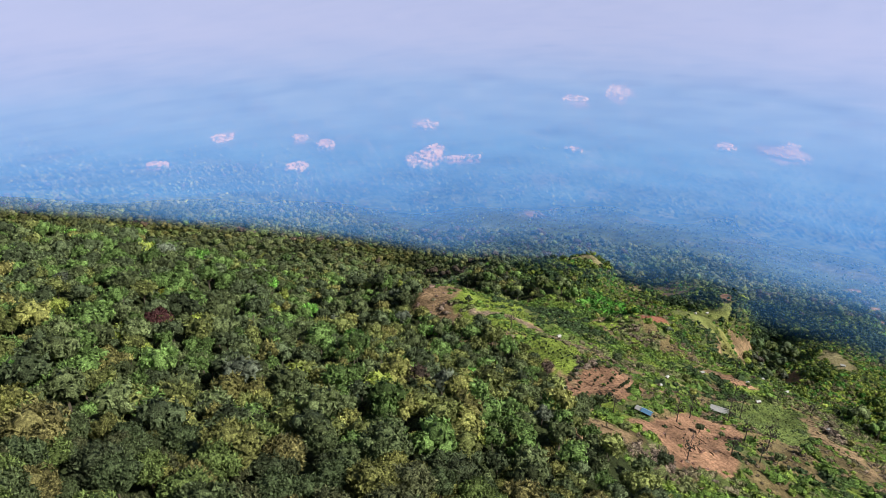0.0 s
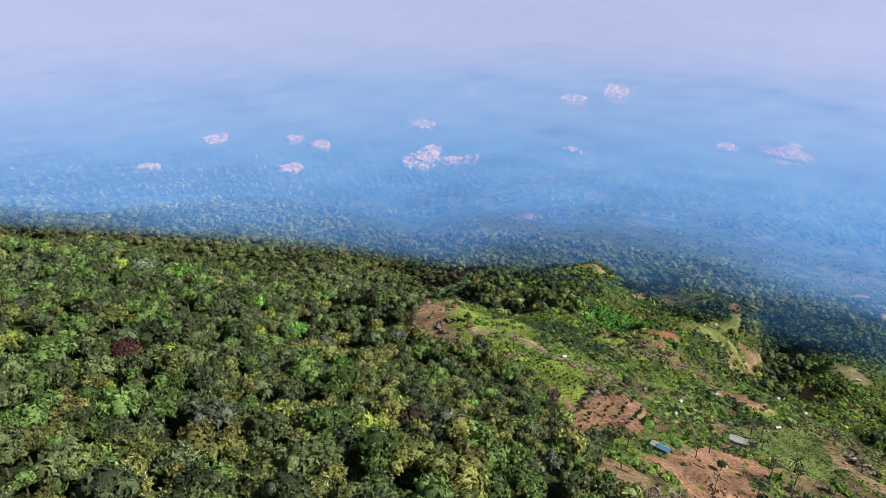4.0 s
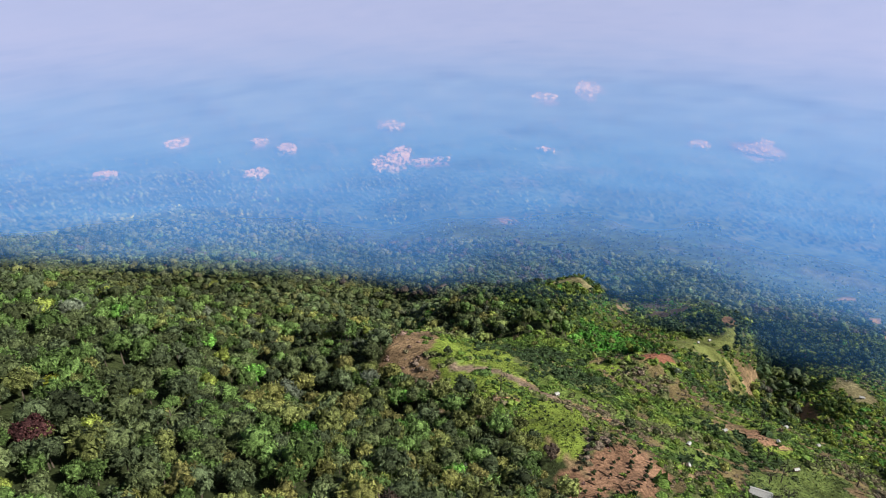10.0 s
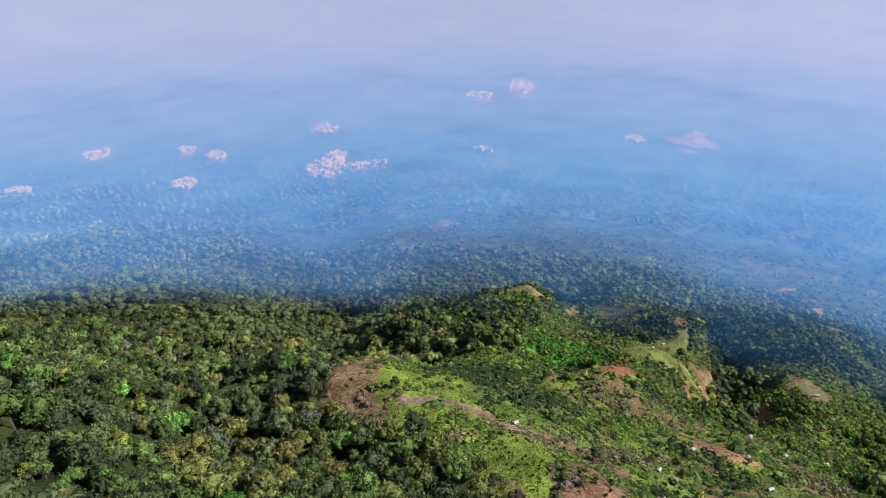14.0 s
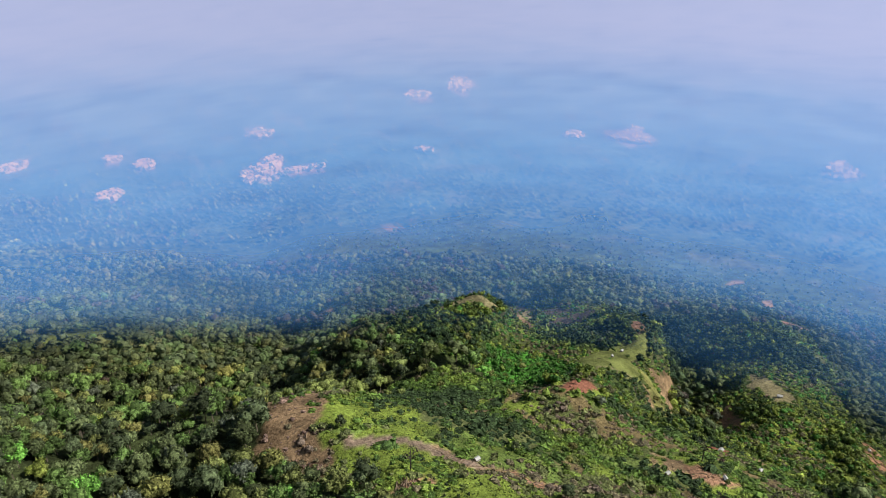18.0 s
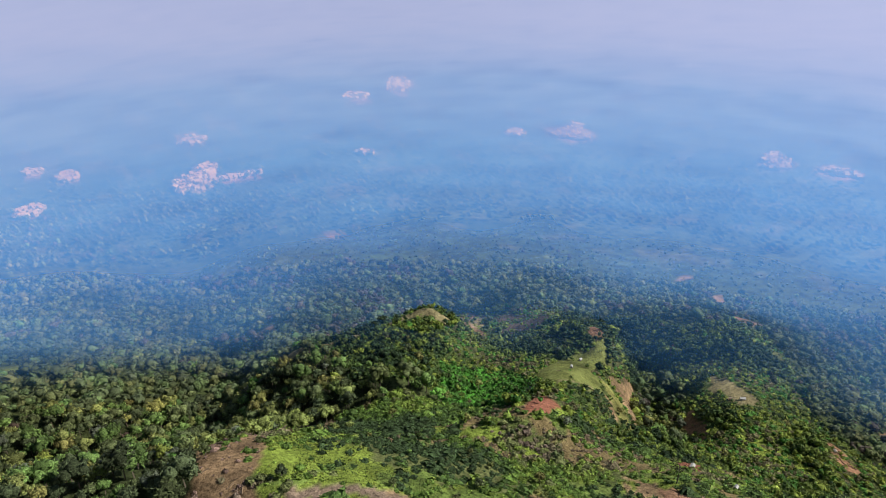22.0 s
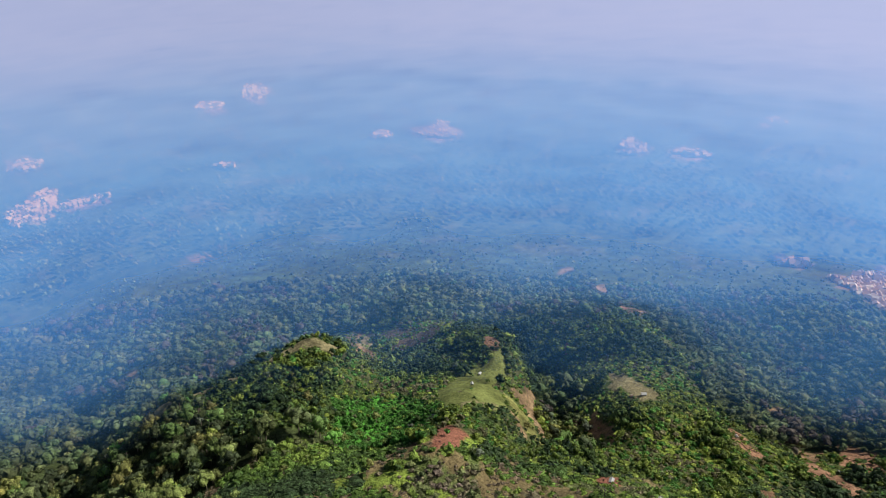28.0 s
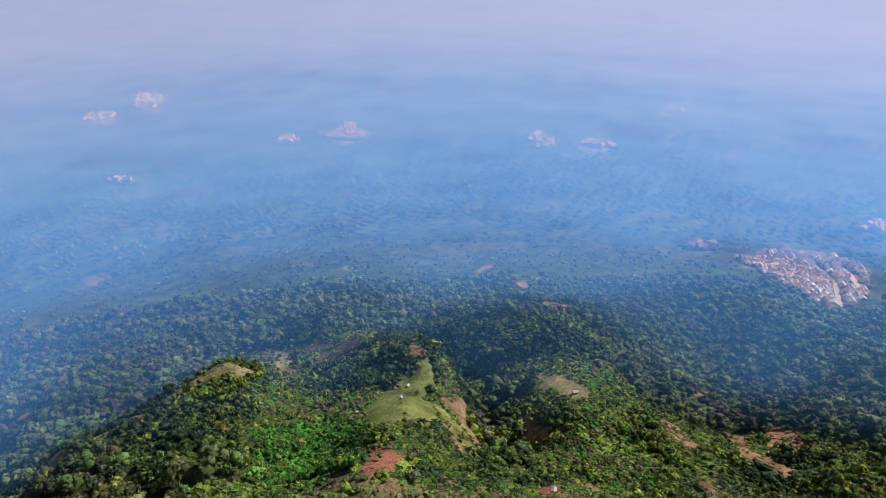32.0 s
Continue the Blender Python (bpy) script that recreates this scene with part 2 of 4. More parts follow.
# centre, half length, half width, degrees, colour, share of trees and bushes that stay
PATCHES = [
    (114, 320, 52, 32, -35, LIME, 0.22), (104, 268, 28, 10, 70, LIME, 0.12), (118, 376, 46, 36, 20, GRASS, 0.5), (122, 358, 42, 18, -10, LIME, 0.2), (150, 300, 45, 16, -50, GRASS, 0.35),
    (70, 365, 42, 13, 85, DRY, 0.25), (155, 352, 34, 15, -20, DRY_GROWTH, 0.5), (185, 385, 26, 10, 0, DRY_GROWTH, 0.5), (150, 410, 40, 7, 5, DRY_GROWTH, 0.5), (150, 345, 40, 16, -25, SCRUB, 0.6), (160, 395, 45, 22, 10, SCRUB, 0.8),
    (117, 238, 30, 14, 50, EARTH, 0.06), (143, 195, 31, 16, 35, EARTH, 0.16), (124, 314, 13, 4, -35, TAN, 0), (96, 190, 14, 8, 60, TAN, 0.1),
    (142, 298, 14, 4, -40, EARTH, 0.1), (233, 281, 11, 7, -45, EARTH, 0.05), (216, 295, 13, 5, -45, TAN, 0.08), (94, 298, 5, 2.5, 20, EARTH, 0.05),
    (212, 235, 34, 20, 35, PASTURE, 0.10), (230, 214, 34, 6, 75, TAN, 0.05), (175, 262, 30, 10, 25, GRASS, 0.3),
    (216, 375, 14, 8, 15, RED, 0.03), (290, 428, 50, 19, 28, OLIVE, 0.04), (262, 402, 16, 2.5, 25, CREST, 0.2), 
    (294, 392, 20, 11, 50, STRAW, 0.18), (324, 400, 28, 7, 55, TAN, 0.04), (340, 415, 18, 6, 60, TAN, 0.08), (352, 376, 17, 4, 55, EARTH, 0.05),
    (391, 387, 24, 7, 62, CREST, 0.04), (350, 322, 20, 14, 60, LIME, 0.5), (268, 319, 12, 6, 20, RED, 0.05), (352, 562, 16, 22, 10, PURPLE, 0.3), (366, 600, 12, 14, 0, PURPLE, 0.4), (463, 268, 22, 10, 40, EARTH, 0.25), (352, 274, 22, 9, 10, EARTH, 0.3), (538, 482, 22, 9, 30, PURPLE, 0.3),
    (408, 262, 26, 11, 40, EARTH, 0.25), (325, 262, 24, 9, 10, EARTH, 0.3), (365, 270, 30, 12, 20, SCRUB, 0.6),
    (342, 463, 13, 5, 40, EARTH, 0.03), (380, 543, 15, 7, 20, LIME, 0.05), (325, 610, 48, 12, 60, DRY, 0.3), (360, 500, 10, 14, 0, DRY, 0.2),
    (432, 475, 8, 5, 20, RED, 0.05), (-105, 748, 14, 5, 20, EARTH, 0.05), (372, 1049, 26, 9, 0, TAN, 0.05), (222, 425, 26, 40, -30, LUSH, 0.7),
    (300, 560, 14, 26, 0, DRY, 0.45), (520, 470, 26, 8, 30, DRY, 0.35), (600, 560, 40, 10, 20, DRY, 0.3), (352, 402, 62, 13, 52, FOREST_FLOOR, 1.0), (-30, 640, 40, 10, 0, PASTURE, 0.3),
    (148, 513, 24, 9, -8, CREST, 0.06), (152, 570, 22, 6, 25, CREST, 0.15), (186, 511, 22, 6, -5, CREST, 0.2), (222, 506, 22, 9, -15, CREST, 0.06), (248, 514, 20, 8, -50, DRY, 0.3), (277, 388, 12, 3, 70, TAN, 0.15),
    (330, 606, 26, 8, 60, CREST, 0.25), (258, 770, 16, 6, 0, DRY, 0.3), (155, 886, 16, 6, 0, DRY, 0.2), (175, 700, 14, 6, 0, DRY, 0.4), (544, 503, 20, 7, 20, EARTH, 0.35), (557, 393, 14, 6, 30, EARTH, 0.4), (401, 314, 14, 5, 60, EARTH, 0.3), (595, 487, 10, 5, 20, DRY, 0.4),
    (450, 290, 20, 7, 30, DRY, 0.4), (500, 330, 16, 6, 20, DRY, 0.4), (470, 400, 14, 6, 60, SCRUB, 0.4), (640, 640, 18, 6, 20, DRY, 0.3), (420, 720, 16, 6, 0, PASTURE, 0.3), (540, 760, 22, 6, 10, PASTURE, 0.3), (250, 930, 22, 7, 0, PASTURE, 0.3), (60, 860, 22, 7, 0, PASTURE, 0.3),
]
TRACK = [(84, 333), (102, 326), (121, 315), (127, 309)]
FOOTPATHS = [[(102, 263), (104, 250), (108, 237)], [(128, 272), (132, 262), (141, 247), (150, 236)], [(176, 272), (190, 262), (214, 256)]]
TOWNS = [  # centre, half depth, half width, degrees clockwise from +y, houses
    (250, 1500, 62, 34, 8, 120), (292, 1580, 60, 20, 16, 40), (330, 1490, 12, 44, 8, 30), (322, 1872, 36, 30, 9, 50), (-32, 1494, 36, 17, 18, 50), (45, 1736, 40, 19, 0, 40), (-20, 1815, 18, 16, 0, 16),
    (-210, 1790, 36, 20, 24, 36), (-310, 1486, 20, 20, 0, 20), (1000, 2130, 90, 34, 25, 60), (840, 2082, 30, 36, 22, 30), (1140, 1450, 36, 48, 42, 60), (1170, 1480, 50, 20, 42, 30), (1016, 1517, 28, 22, 36, 26),
    (1366, 1050, 54, 27, 54, 66), (1430, 940, 18, 44, 60, 34), (618, 1514, 14, 17, 23, 16), (1866, 967, 26, 26, 64, 24), (1255, 340, 34, 30, 78, 60), (930, 504, 8, 26, 60, 22),
]
CITY = [(897, 446), (830, 375), (772, 312), (812, 296), (870, 292), (965, 314), (1010, 360), (1000, 416), (950, 424)]


def inside(x, y, corners):
    hit = np.zeros(np.shape(x), bool)
    for (x0, y0), (x1, y1) in zip(corners, corners[1:] + corners[:1]):
        cross = (y0 > y) != (y1 > y)
        hit ^= cross & (x < (x1 - x0) * (y - y0) / ((y1 - y0) or 1e-9) + x0)
    return hit


def near_line(x, y, line):
    d = np.full(np.shape(x), 1e9)
    for (x0, y0), (x1, y1) in zip(line, line[1:]):
        dx, dy = x1 - x0, y1 - y0
        s = np.clip(((x - x0) * dx + (y - y0) * dy) / (dx * dx + dy * dy), 0, 1)
        d = np.minimum(d, np.hypot(x - x0 - s * dx, y - y0 - s * dy))
    return d


def oval(x, y, cx, cy, a, b, turn):
    c, s = math.cos(radians(turn)), math.sin(radians(turn))
    u, v = (x - cx) * c + (y - cy) * s, -(x - cx) * s + (y - cy) * c
    return (u / a) ** 2 + (v / b) ** 2


def ragged(x, y):
    """Shifts places a little, so that the edges of fields and woods are uneven."""
    return x + 2 * waves(x, y, 5, 0) + 4 * waves(x, y, 14, 1) + 6 * waves(x, y, 40, 2), y + 2 * waves(x, y, 5, 2) + 4 * waves(x, y, 14, 3) + 6 * waves(x, y, 40, 0)


def cover(x, y):
    """Colour of the ground and the share of woody plants on it."""
    x, y = np.asarray(x, float), np.asarray(y, float)
    wx, wy = ragged(x, y)
    colour = np.empty(x.shape + (3,))
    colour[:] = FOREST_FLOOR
    colour[np.hypot(x - 45, y - 110) > 430] = (0.062, 0.088, 0.034)
    woods = np.ones(x.shape)
    slope = inside(wx, wy, OPEN_SLOPE)
    mix = (0.5 + 0.5 * np.clip(1.6 * waves(x, y, 30, 1), -1, 1))[..., None]
    colour[slope] = (mix * np.array(GRASS) + (1 - mix) * np.array(SCRUB))[slope]
    woods[slope] = 0.55
    # a mosaic of fresh meadow and withered growth between the bushes
    mosaic = waves(x, y, 36, 1) + 0.55 * waves(x, y, 13, 3)
    fresh, withered = slope & (mosaic > 0.30), slope & (mosaic < -0.55)
    colour[fresh], woods[fresh] = 0.92 * np.array(LIME), 0.2
    colour[withered], woods[withered] = DRY_GROWTH, 0.4
    ridges = inside(wx, wy, SCRUB_RIDGES) & ~slope
    colour[ridges] = (mix * np.array((0.085, 0.12, 0.035)) + (1 - mix) * np.array((0.09, 0.10, 0.04)))[ridges]
    woods[ridges] = 0.45
    # lowland: fields and groves
    low = np.clip((np.hypot(x + 600, y + 500) - 1500) / 500, 0, 1)
    fields = (0.5 + 0.5 * np.clip(2 * waves(x, y, 90, 2), -1, 1))[..., None]
    colour = colour * (1 - low[..., None]) + low[..., None] * (fields * np.array((0.065, 0.098, 0.035)) + (1 - fields) * np.array((0.05, 0.08, 0.03)))
    woods = woods * (1 - 0.35 * low)
    # clearings and fields between the groves
    cleared = (waves(x, y, 48, 2) + 0.6 * waves(x, y, 26, 1) > 0.62) & (np.hypot(x + 600, y + 500) > 1640)
    colour[cleared] = (fields * np.array((0.08, 0.125, 0.045)) + (1 - fields) * np.array((0.10, 0.115, 0.05)))[cleared]
    woods[cleared] = 0.25
    for cx, cy, a, b, turn, c, share in PATCHES:
        k = oval(wx, wy, cx, cy, a, b, turn) < 1
        colour[k], woods[k] = c, share
    k = near_line(x + 1.2 * waves(x, y, 9, 0), y, TRACK) < 3.3
    colour[k], woods[k] = (0.27, 0.20, 0.15), 0.0
    for path in FOOTPATHS:
        k = near_line(x + 0.8 * waves(x, y, 7, 1), y, path) < 1.4
        colour[k], woods[k] = TAN, 0.0
    k = town_ground(x, y)
    colour[k] = (0.34, 0.21, 0.165)
    return colour, woods


def town_ground(x, y):
    k = inside(x, y, CITY)
    for cx, cy, a, b, turn, n in TOWNS:
        k |= oval(x, y, cx, cy, a, b, 90 - turn) < 1.0
    return k


def mesh_object(name, verts, faces, tints=None, material=None, smooth=False, alpha=1.0):
    """One mesh from arrays; faces all have the same number of corners."""
    me = bpy.data.meshes.new(name)
    verts, faces = np.asarray(verts, np.float32), np.asarray(faces, np.int32)
    n, k = faces.shape
    me.vertices.add(len(verts))
    me.vertices.foreach_set("co", verts.ravel())
    me.loops.add(n * k)
    me.loops.foreach_set("vertex_index", faces.ravel())
    me.polygons.add(n)
    me.polygons.foreach_set("loop_start", np.arange(0, n * k, k, dtype=np.int32))
    me.polygons.foreach_set("use_smooth", np.full(n, smooth))
    if tints is not None:
        at = me.color_attributes.new("tint", "FLOAT_COLOR", "POINT")
        at.data.foreach_set("color", np.c_[tints, np.zeros(len(verts)) + alpha].astype(np.float32).ravel())
    me.update(calc_edges=True)
    me.validate()
    if material:
        me.materials.append(material)
    return new(name, me)


def lines(lo, hi, core, step, growth, far):
    """Grid lines: even in the core, then ever wider apart to the far edge."""
    inner = list(np.arange(core[0], core[1] + 0.1, step))
    up, d = inner[-1], step
    while up < hi:
        d = min(d * growth, far)
        up = up + d
        inner.append(up)
    down, d = inner[0], step
    while down > lo:
        d = min(d * growth, far)
        down = down - d
        inner.insert(0, down)
    return np.array(inner)


GROUND = ground_material()
gx, gy = np.meshgrid(lines(-4900, 4900, (60, 440), 2.5, 1.06, 90), lines(-4900, 4900, (130, 560), 2.5, 1.06, 90))
index = np.arange(gx.size).reshape(gx.shape)
quads = np.stack([index[:-1, :-1], index[:-1, 1:], index[1:, 1:], index[1:, :-1]], -1).reshape(-1, 4)
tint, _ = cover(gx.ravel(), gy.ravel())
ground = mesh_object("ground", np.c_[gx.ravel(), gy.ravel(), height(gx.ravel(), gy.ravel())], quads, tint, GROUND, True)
tagged(ground, "forested mountain flank with grassy spurs falling to a wide green plain", "ground", kind="structure")

# ---- haze over the lowland, painted on one thin sheet above the tree tops, thicker with every step towards the plain ----
HAZE = haze_material()
ha, hr = np.meshgrid(np.linspace(0, 2 * math.pi, 241)[:-1], np.concatenate([np.arange(300, 1200, 15), np.geomspace(1200, 4850, 70)]))
hx, hy = HAZE_CENTRE[0] + hr * np.sin(ha), HAZE_CENTRE[1] + hr * np.cos(ha)
level = flank(hx, hy) + far_rim(hx, hy) + 30
# each spot of the sheet is tinted for all the haze on the way from the walk to the land beyond it
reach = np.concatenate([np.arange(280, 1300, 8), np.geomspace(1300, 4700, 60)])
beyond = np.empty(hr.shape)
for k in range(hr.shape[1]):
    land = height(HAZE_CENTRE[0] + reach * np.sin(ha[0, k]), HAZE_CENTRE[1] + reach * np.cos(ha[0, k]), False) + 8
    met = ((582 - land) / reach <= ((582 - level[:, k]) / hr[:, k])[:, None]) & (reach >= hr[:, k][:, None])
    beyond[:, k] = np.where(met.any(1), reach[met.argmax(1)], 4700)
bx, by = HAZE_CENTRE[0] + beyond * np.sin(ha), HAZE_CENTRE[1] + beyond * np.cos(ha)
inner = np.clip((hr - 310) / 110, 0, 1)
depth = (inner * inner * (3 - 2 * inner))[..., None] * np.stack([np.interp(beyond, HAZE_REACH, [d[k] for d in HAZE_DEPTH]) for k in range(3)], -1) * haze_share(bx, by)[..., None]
index = np.arange(hx.size).reshape(hx.shape)
nxt = np.roll(index, -1, axis=1)
quads = np.stack([index[:-1], nxt[:-1], nxt[1:], index[1:]], -1).reshape(-1, 4)
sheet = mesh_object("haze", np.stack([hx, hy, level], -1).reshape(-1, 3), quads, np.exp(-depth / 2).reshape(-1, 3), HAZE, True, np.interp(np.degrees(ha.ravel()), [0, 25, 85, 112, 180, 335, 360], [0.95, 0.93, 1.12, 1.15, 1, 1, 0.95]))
tagged(sheet, "sheet over the lowland with blue distance haze painted into its tint", "haze", kind="structure")


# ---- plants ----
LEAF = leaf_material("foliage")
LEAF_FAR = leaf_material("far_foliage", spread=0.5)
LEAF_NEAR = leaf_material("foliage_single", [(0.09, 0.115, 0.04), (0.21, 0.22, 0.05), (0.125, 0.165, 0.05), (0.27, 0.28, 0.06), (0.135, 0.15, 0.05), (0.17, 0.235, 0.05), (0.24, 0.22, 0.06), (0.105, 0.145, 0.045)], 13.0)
BARK = plain_material("bark", (0.16, 0.13, 0.10), 0.9)
PHI = (1 + 5 ** 0.5) / 2
ICO = np.array([(-1, PHI, 0), (1, PHI, 0), (-1, -PHI, 0), (1, -PHI, 0), (0, -1, PHI), (0, 1, PHI), (0, -1, -PHI), (0, 1, -PHI), (PHI, 0, -1), (PHI, 0, 1), (-PHI, 0, -1), (-PHI, 0, 1)]) / (1 + PHI * PHI) ** 0.5
ICO_FACES = np.array([(0, 11, 5), (0, 5, 1), (0, 1, 7), (0, 7, 10), (0, 10, 11), (1, 5, 9), (5, 11, 4), (11, 10, 2), (10, 7, 6), (7, 1, 8), (3, 9, 4), (3, 4, 2), (3, 2, 6), (3, 6, 8), (3, 8, 9), (4, 9, 5), (2, 4, 11), (6, 2, 10), (8, 6, 7), (9, 8, 1)])


def crown(seed, lobes, tufts, wide=1.0, tall=0.75, leaf=0.30):
    """A broad-leaved crown of unit radius that stands on z = 0: uneven lobes, beset with tufts of leaves."""
    r = np.random.RandomState(seed)
    verts, faces, n = [], [], 0
    centres = []
    for k in range(lobes):
        if k == 0:
            c, size = np.array((0, 0, tall * 0.75)), 0.55
        else:
            ang, out = 6.283 * (k / max(lobes - 1, 1)) + r.uniform(-0.5, 0.5), r.uniform(0.42, 0.68) * wide
            c, size = np.array((out * math.cos(ang), out * math.sin(ang), tall * r.uniform(0.35, 0.8))), r.uniform(0.30, 0.46)
        centres.append((c, size))
        v = ICO * (size * (0.86 + 0.3 * r.rand(12, 1))) * (1, 1, 0.85)
        a = r.uniform(0, 6.283)
        v = v @ np.array(((math.cos(a), -math.sin(a), 0), (math.sin(a), math.cos(a), 0), (0, 0, 1))) + c
        seen = ICO[ICO_FACES].mean(1)[:, 2] > -0.45 if k else np.ones(20, bool)
        verts.append(v)
        faces.append(ICO_FACES[seen] + n)
        n += 12
    for k in range(tufts):
        c, size = centres[r.randint(len(centres))]
        d = r.normal(size=3)
        d[2] = abs(d[2]) * 1.1 - 0.35
        d /= np.linalg.norm(d)
        p = c + d * size * r.uniform(0.9, 1.14) * (1, 1, 0.9)
        side = np.cross(d, r.normal(size=3))
        side /= np.linalg.norm(side)
        other = np.cross(d, side) + d * r.uniform(-0.45, 1.0)
        w, h = leaf * r.uniform(0.7, 1.35), leaf * r.uniform(0.7, 1.3)
        verts.append(np.array([p - side * w * 0.5 - other * h * 0.3, p + side * w * 0.5 - other * h * 0.3 + d * 0.05, p + other * h * 0.7 + d * 0.09]))
        faces.append(np.array([(0, 1, 2)]) + n)
        n += 3
    return np.concatenate(verts), np.concatenate(faces)


def palm(seed, fronds=11):
    """A crown of arching fronds of unit length."""
    r = np.random.RandomState(seed)
    verts, faces, n = [], [], 0
    for k in range(fronds):
        a, rise = 6.283 * k / fronds + r.uniform(-0.2, 0.2), r.uniform(0.2, 0.75)
        out, across = np.array((math.cos(a), math.sin(a), 0)), np.array((-math.sin(a), math.cos(a), 0))
        row = []
        for s, w in ((0.04, 0.02), (0.32, 0.065), (0.58, 0.05), (0.72, 0.01)):
            p = out * s + np.array((0, 0, rise * s - 0.85 * s * s + 0.35))
            row += [p - across * w - (0, 0, 0.05), p + across * w - (0, 0, 0.05)]
        verts.append(np.array(row))
        faces.append(np.array([f for i in (0, 2, 4) for f in ((i, i + 1, i + 3), (i, i + 3, i + 2))]) + n)
        n += 8
    return np.concatenate(verts), np.concatenate(faces)


def scatter(forms, which, x, y, z, size, high, turn, tints):
    """Many plants as one array of corners, faces and tints."""
    all_v, all_f, all_t, n = [], [], [], 0
    for k, (v, f) in enumerate(forms):
        pick = np.where(which == k)[0]
        if not len(pick):
            continue
        c, s = np.cos(turn[pick])[:, None], np.sin(turn[pick])[:, None]
        px = x[pick][:, None] + size[pick][:, None] * (v[None, :, 0] * c - v[None, :, 1] * s)
        py = y[pick][:, None] + size[pick][:, None] * (v[None, :, 0] * s + v[None, :, 1] * c)
        pz = z[pick][:, None] + high[pick][:, None] * v[None, :, 2]
        all_v.append(np.stack([px, py, pz], -1).reshape(-1, 3))
        all_f.append((f[None] + (np.arange(len(pick)) * len(v))[:, None, None]).reshape(-1, 3) + n)
        all_t.append(np.repeat(tints[pick], len(v), axis=0))
        n += len(pick) * len(v)
    return np.concatenate(all_v), np.concatenate(all_f), np.concatenate(all_t)


def planted(step, seed, x_range, y_range, jitter=0.42):
    r = np.random.RandomState(seed)
    x, y = np.meshgrid(np.arange(*x_range, step), np.arange(*y_range, step))
    x[::2] += step / 2
    x = (x + r.uniform(-jitter, jitter, x.shape) * step).ravel()
    y = (y + r.uniform(-jitter, jitter, y.shape) * step).ravel()
    return x, y, r


def in_view(x, y, margin=0):
    """The part of the land that lies before the walk."""
    a = np.degrees(np.arctan2(x, y + 60))
    return (a > -31) & (a < 88) & (y > 70 - 0.18 * x)


def wood_tints(r, x, y, n, far):
    """Tints of the single trees: mixed greens, olive crowns and a few bright or withered ones."""
    kinds = np.array([(0.055, 0.073, 0.025), (0.082, 0.104, 0.031), (0.115, 0.132, 0.03), (0.16, 0.165, 0.036), (0.085, 0.138, 0.028), (0.13, 0.125, 0.03), (0.10, 0.22, 0.03), (0.19, 0.23, 0.035), (0.075, 0.055, 0.03), (0.085, 0.10, 0.05)])
    olive = np.clip(0.5 + 0.8 * waves(x, y, 90, 2) + 0.005 * (x + 25), 0, 1)
    p = r.rand(n)
    weights = np.stack([0.26 - 0.12 * olive, 0.25 - 0.05 * olive, 0.06 + 0.14 * olive, 0.01 + 0.09 * olive, 0.25 + 0 * olive, 0.02 + 0.05 * olive, 0.012 + 0 * olive, 0.012 + 0 * olive, 0.005 + 0 * olive, 0.02 + 0.06 * far + 0 * olive], -1)
    weights = np.cumsum(weights / weights.sum(1, keepdims=True), 1)
    pick = (p[:, None] > weights).sum(1).clip(0, len(kinds) - 1)
    # the hill beyond the knoll bears dark trees, tinted darker still for its shaded flank; the lower spur paler ones
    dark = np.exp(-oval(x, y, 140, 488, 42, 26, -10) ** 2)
    pale = np.clip((y - 620) / 120, 0, 1) * np.clip((30 - x) / 60, 0, 1)
    # sunlight on the knoll's back, painted into its crowns as yellow-green
    fresh = np.exp(-oval(x, y, 112, 408, 52, 34, 30) ** 2)[:, None] * (r.rand(n) < 0.75)[:, None]
    shade = kinds[pick] * (1 - fresh) + fresh * np.array((0.135, 0.165, 0.034))
    if far:
        shade = 0.45 * shade + 0.55 * np.array((0.072, 0.105, 0.042))
        # stands of darker and paler leaf
        shade = shade * np.clip(1 + 0.30 * waves(x, y, 46, 0) + 0.2 * waves(x, y, 18, 2), 0.5, 1.5)[:, None]
        withered = (waves(x, y, 42, 1) + 0.5 * waves(x, y, 17, 3) > 0.62) & (r.rand(n) < 0.4)
        shade[withered] = np.array((0.075, 0.066, 0.04))
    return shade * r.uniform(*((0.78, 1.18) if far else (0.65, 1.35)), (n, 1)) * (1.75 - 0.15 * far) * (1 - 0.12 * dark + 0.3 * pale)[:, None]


def distance(x, y):
    return np.hypot(x - 45, y - 110)


DETAILED = [crown(k + 100, 14, 1200, leaf=0.125) for k in range(7)]
FULL = [crown(k, 7, 230, leaf=0.20) for k in range(7)] + [palm(50)]
HALF = [crown(60 + k, 5, 70, leaf=0.24) for k in range(7)] + [palm(52, 9)]
MIDDLE = [crown(20 + k, 2, 20, leaf=0.42) for k in range(6)] + [palm(51, 8)]
SPARE = [crown(40 + k, 2, 10, leaf=0.45) for k in range(5)]


def wood(name, label, forms, x, y, r, size, tall, tints, palms=0.0, flat=1.15, leaves=LEAF):
    n = len(x)
    which = r.randint(0, len(forms) - (palms > 0), n)
    if palms:
        which[r.rand(n) < palms] = len(forms) - 1
    v, f, t = scatter(forms, which, x, y, height(x, y) + tall * 0.45, size, size * flat, r.uniform(0, 6.283, n), tints)
    ob = mesh_object(name, v, f, t, leaves, True)
    return tagged(ob, label, "forest", kind="stuff")


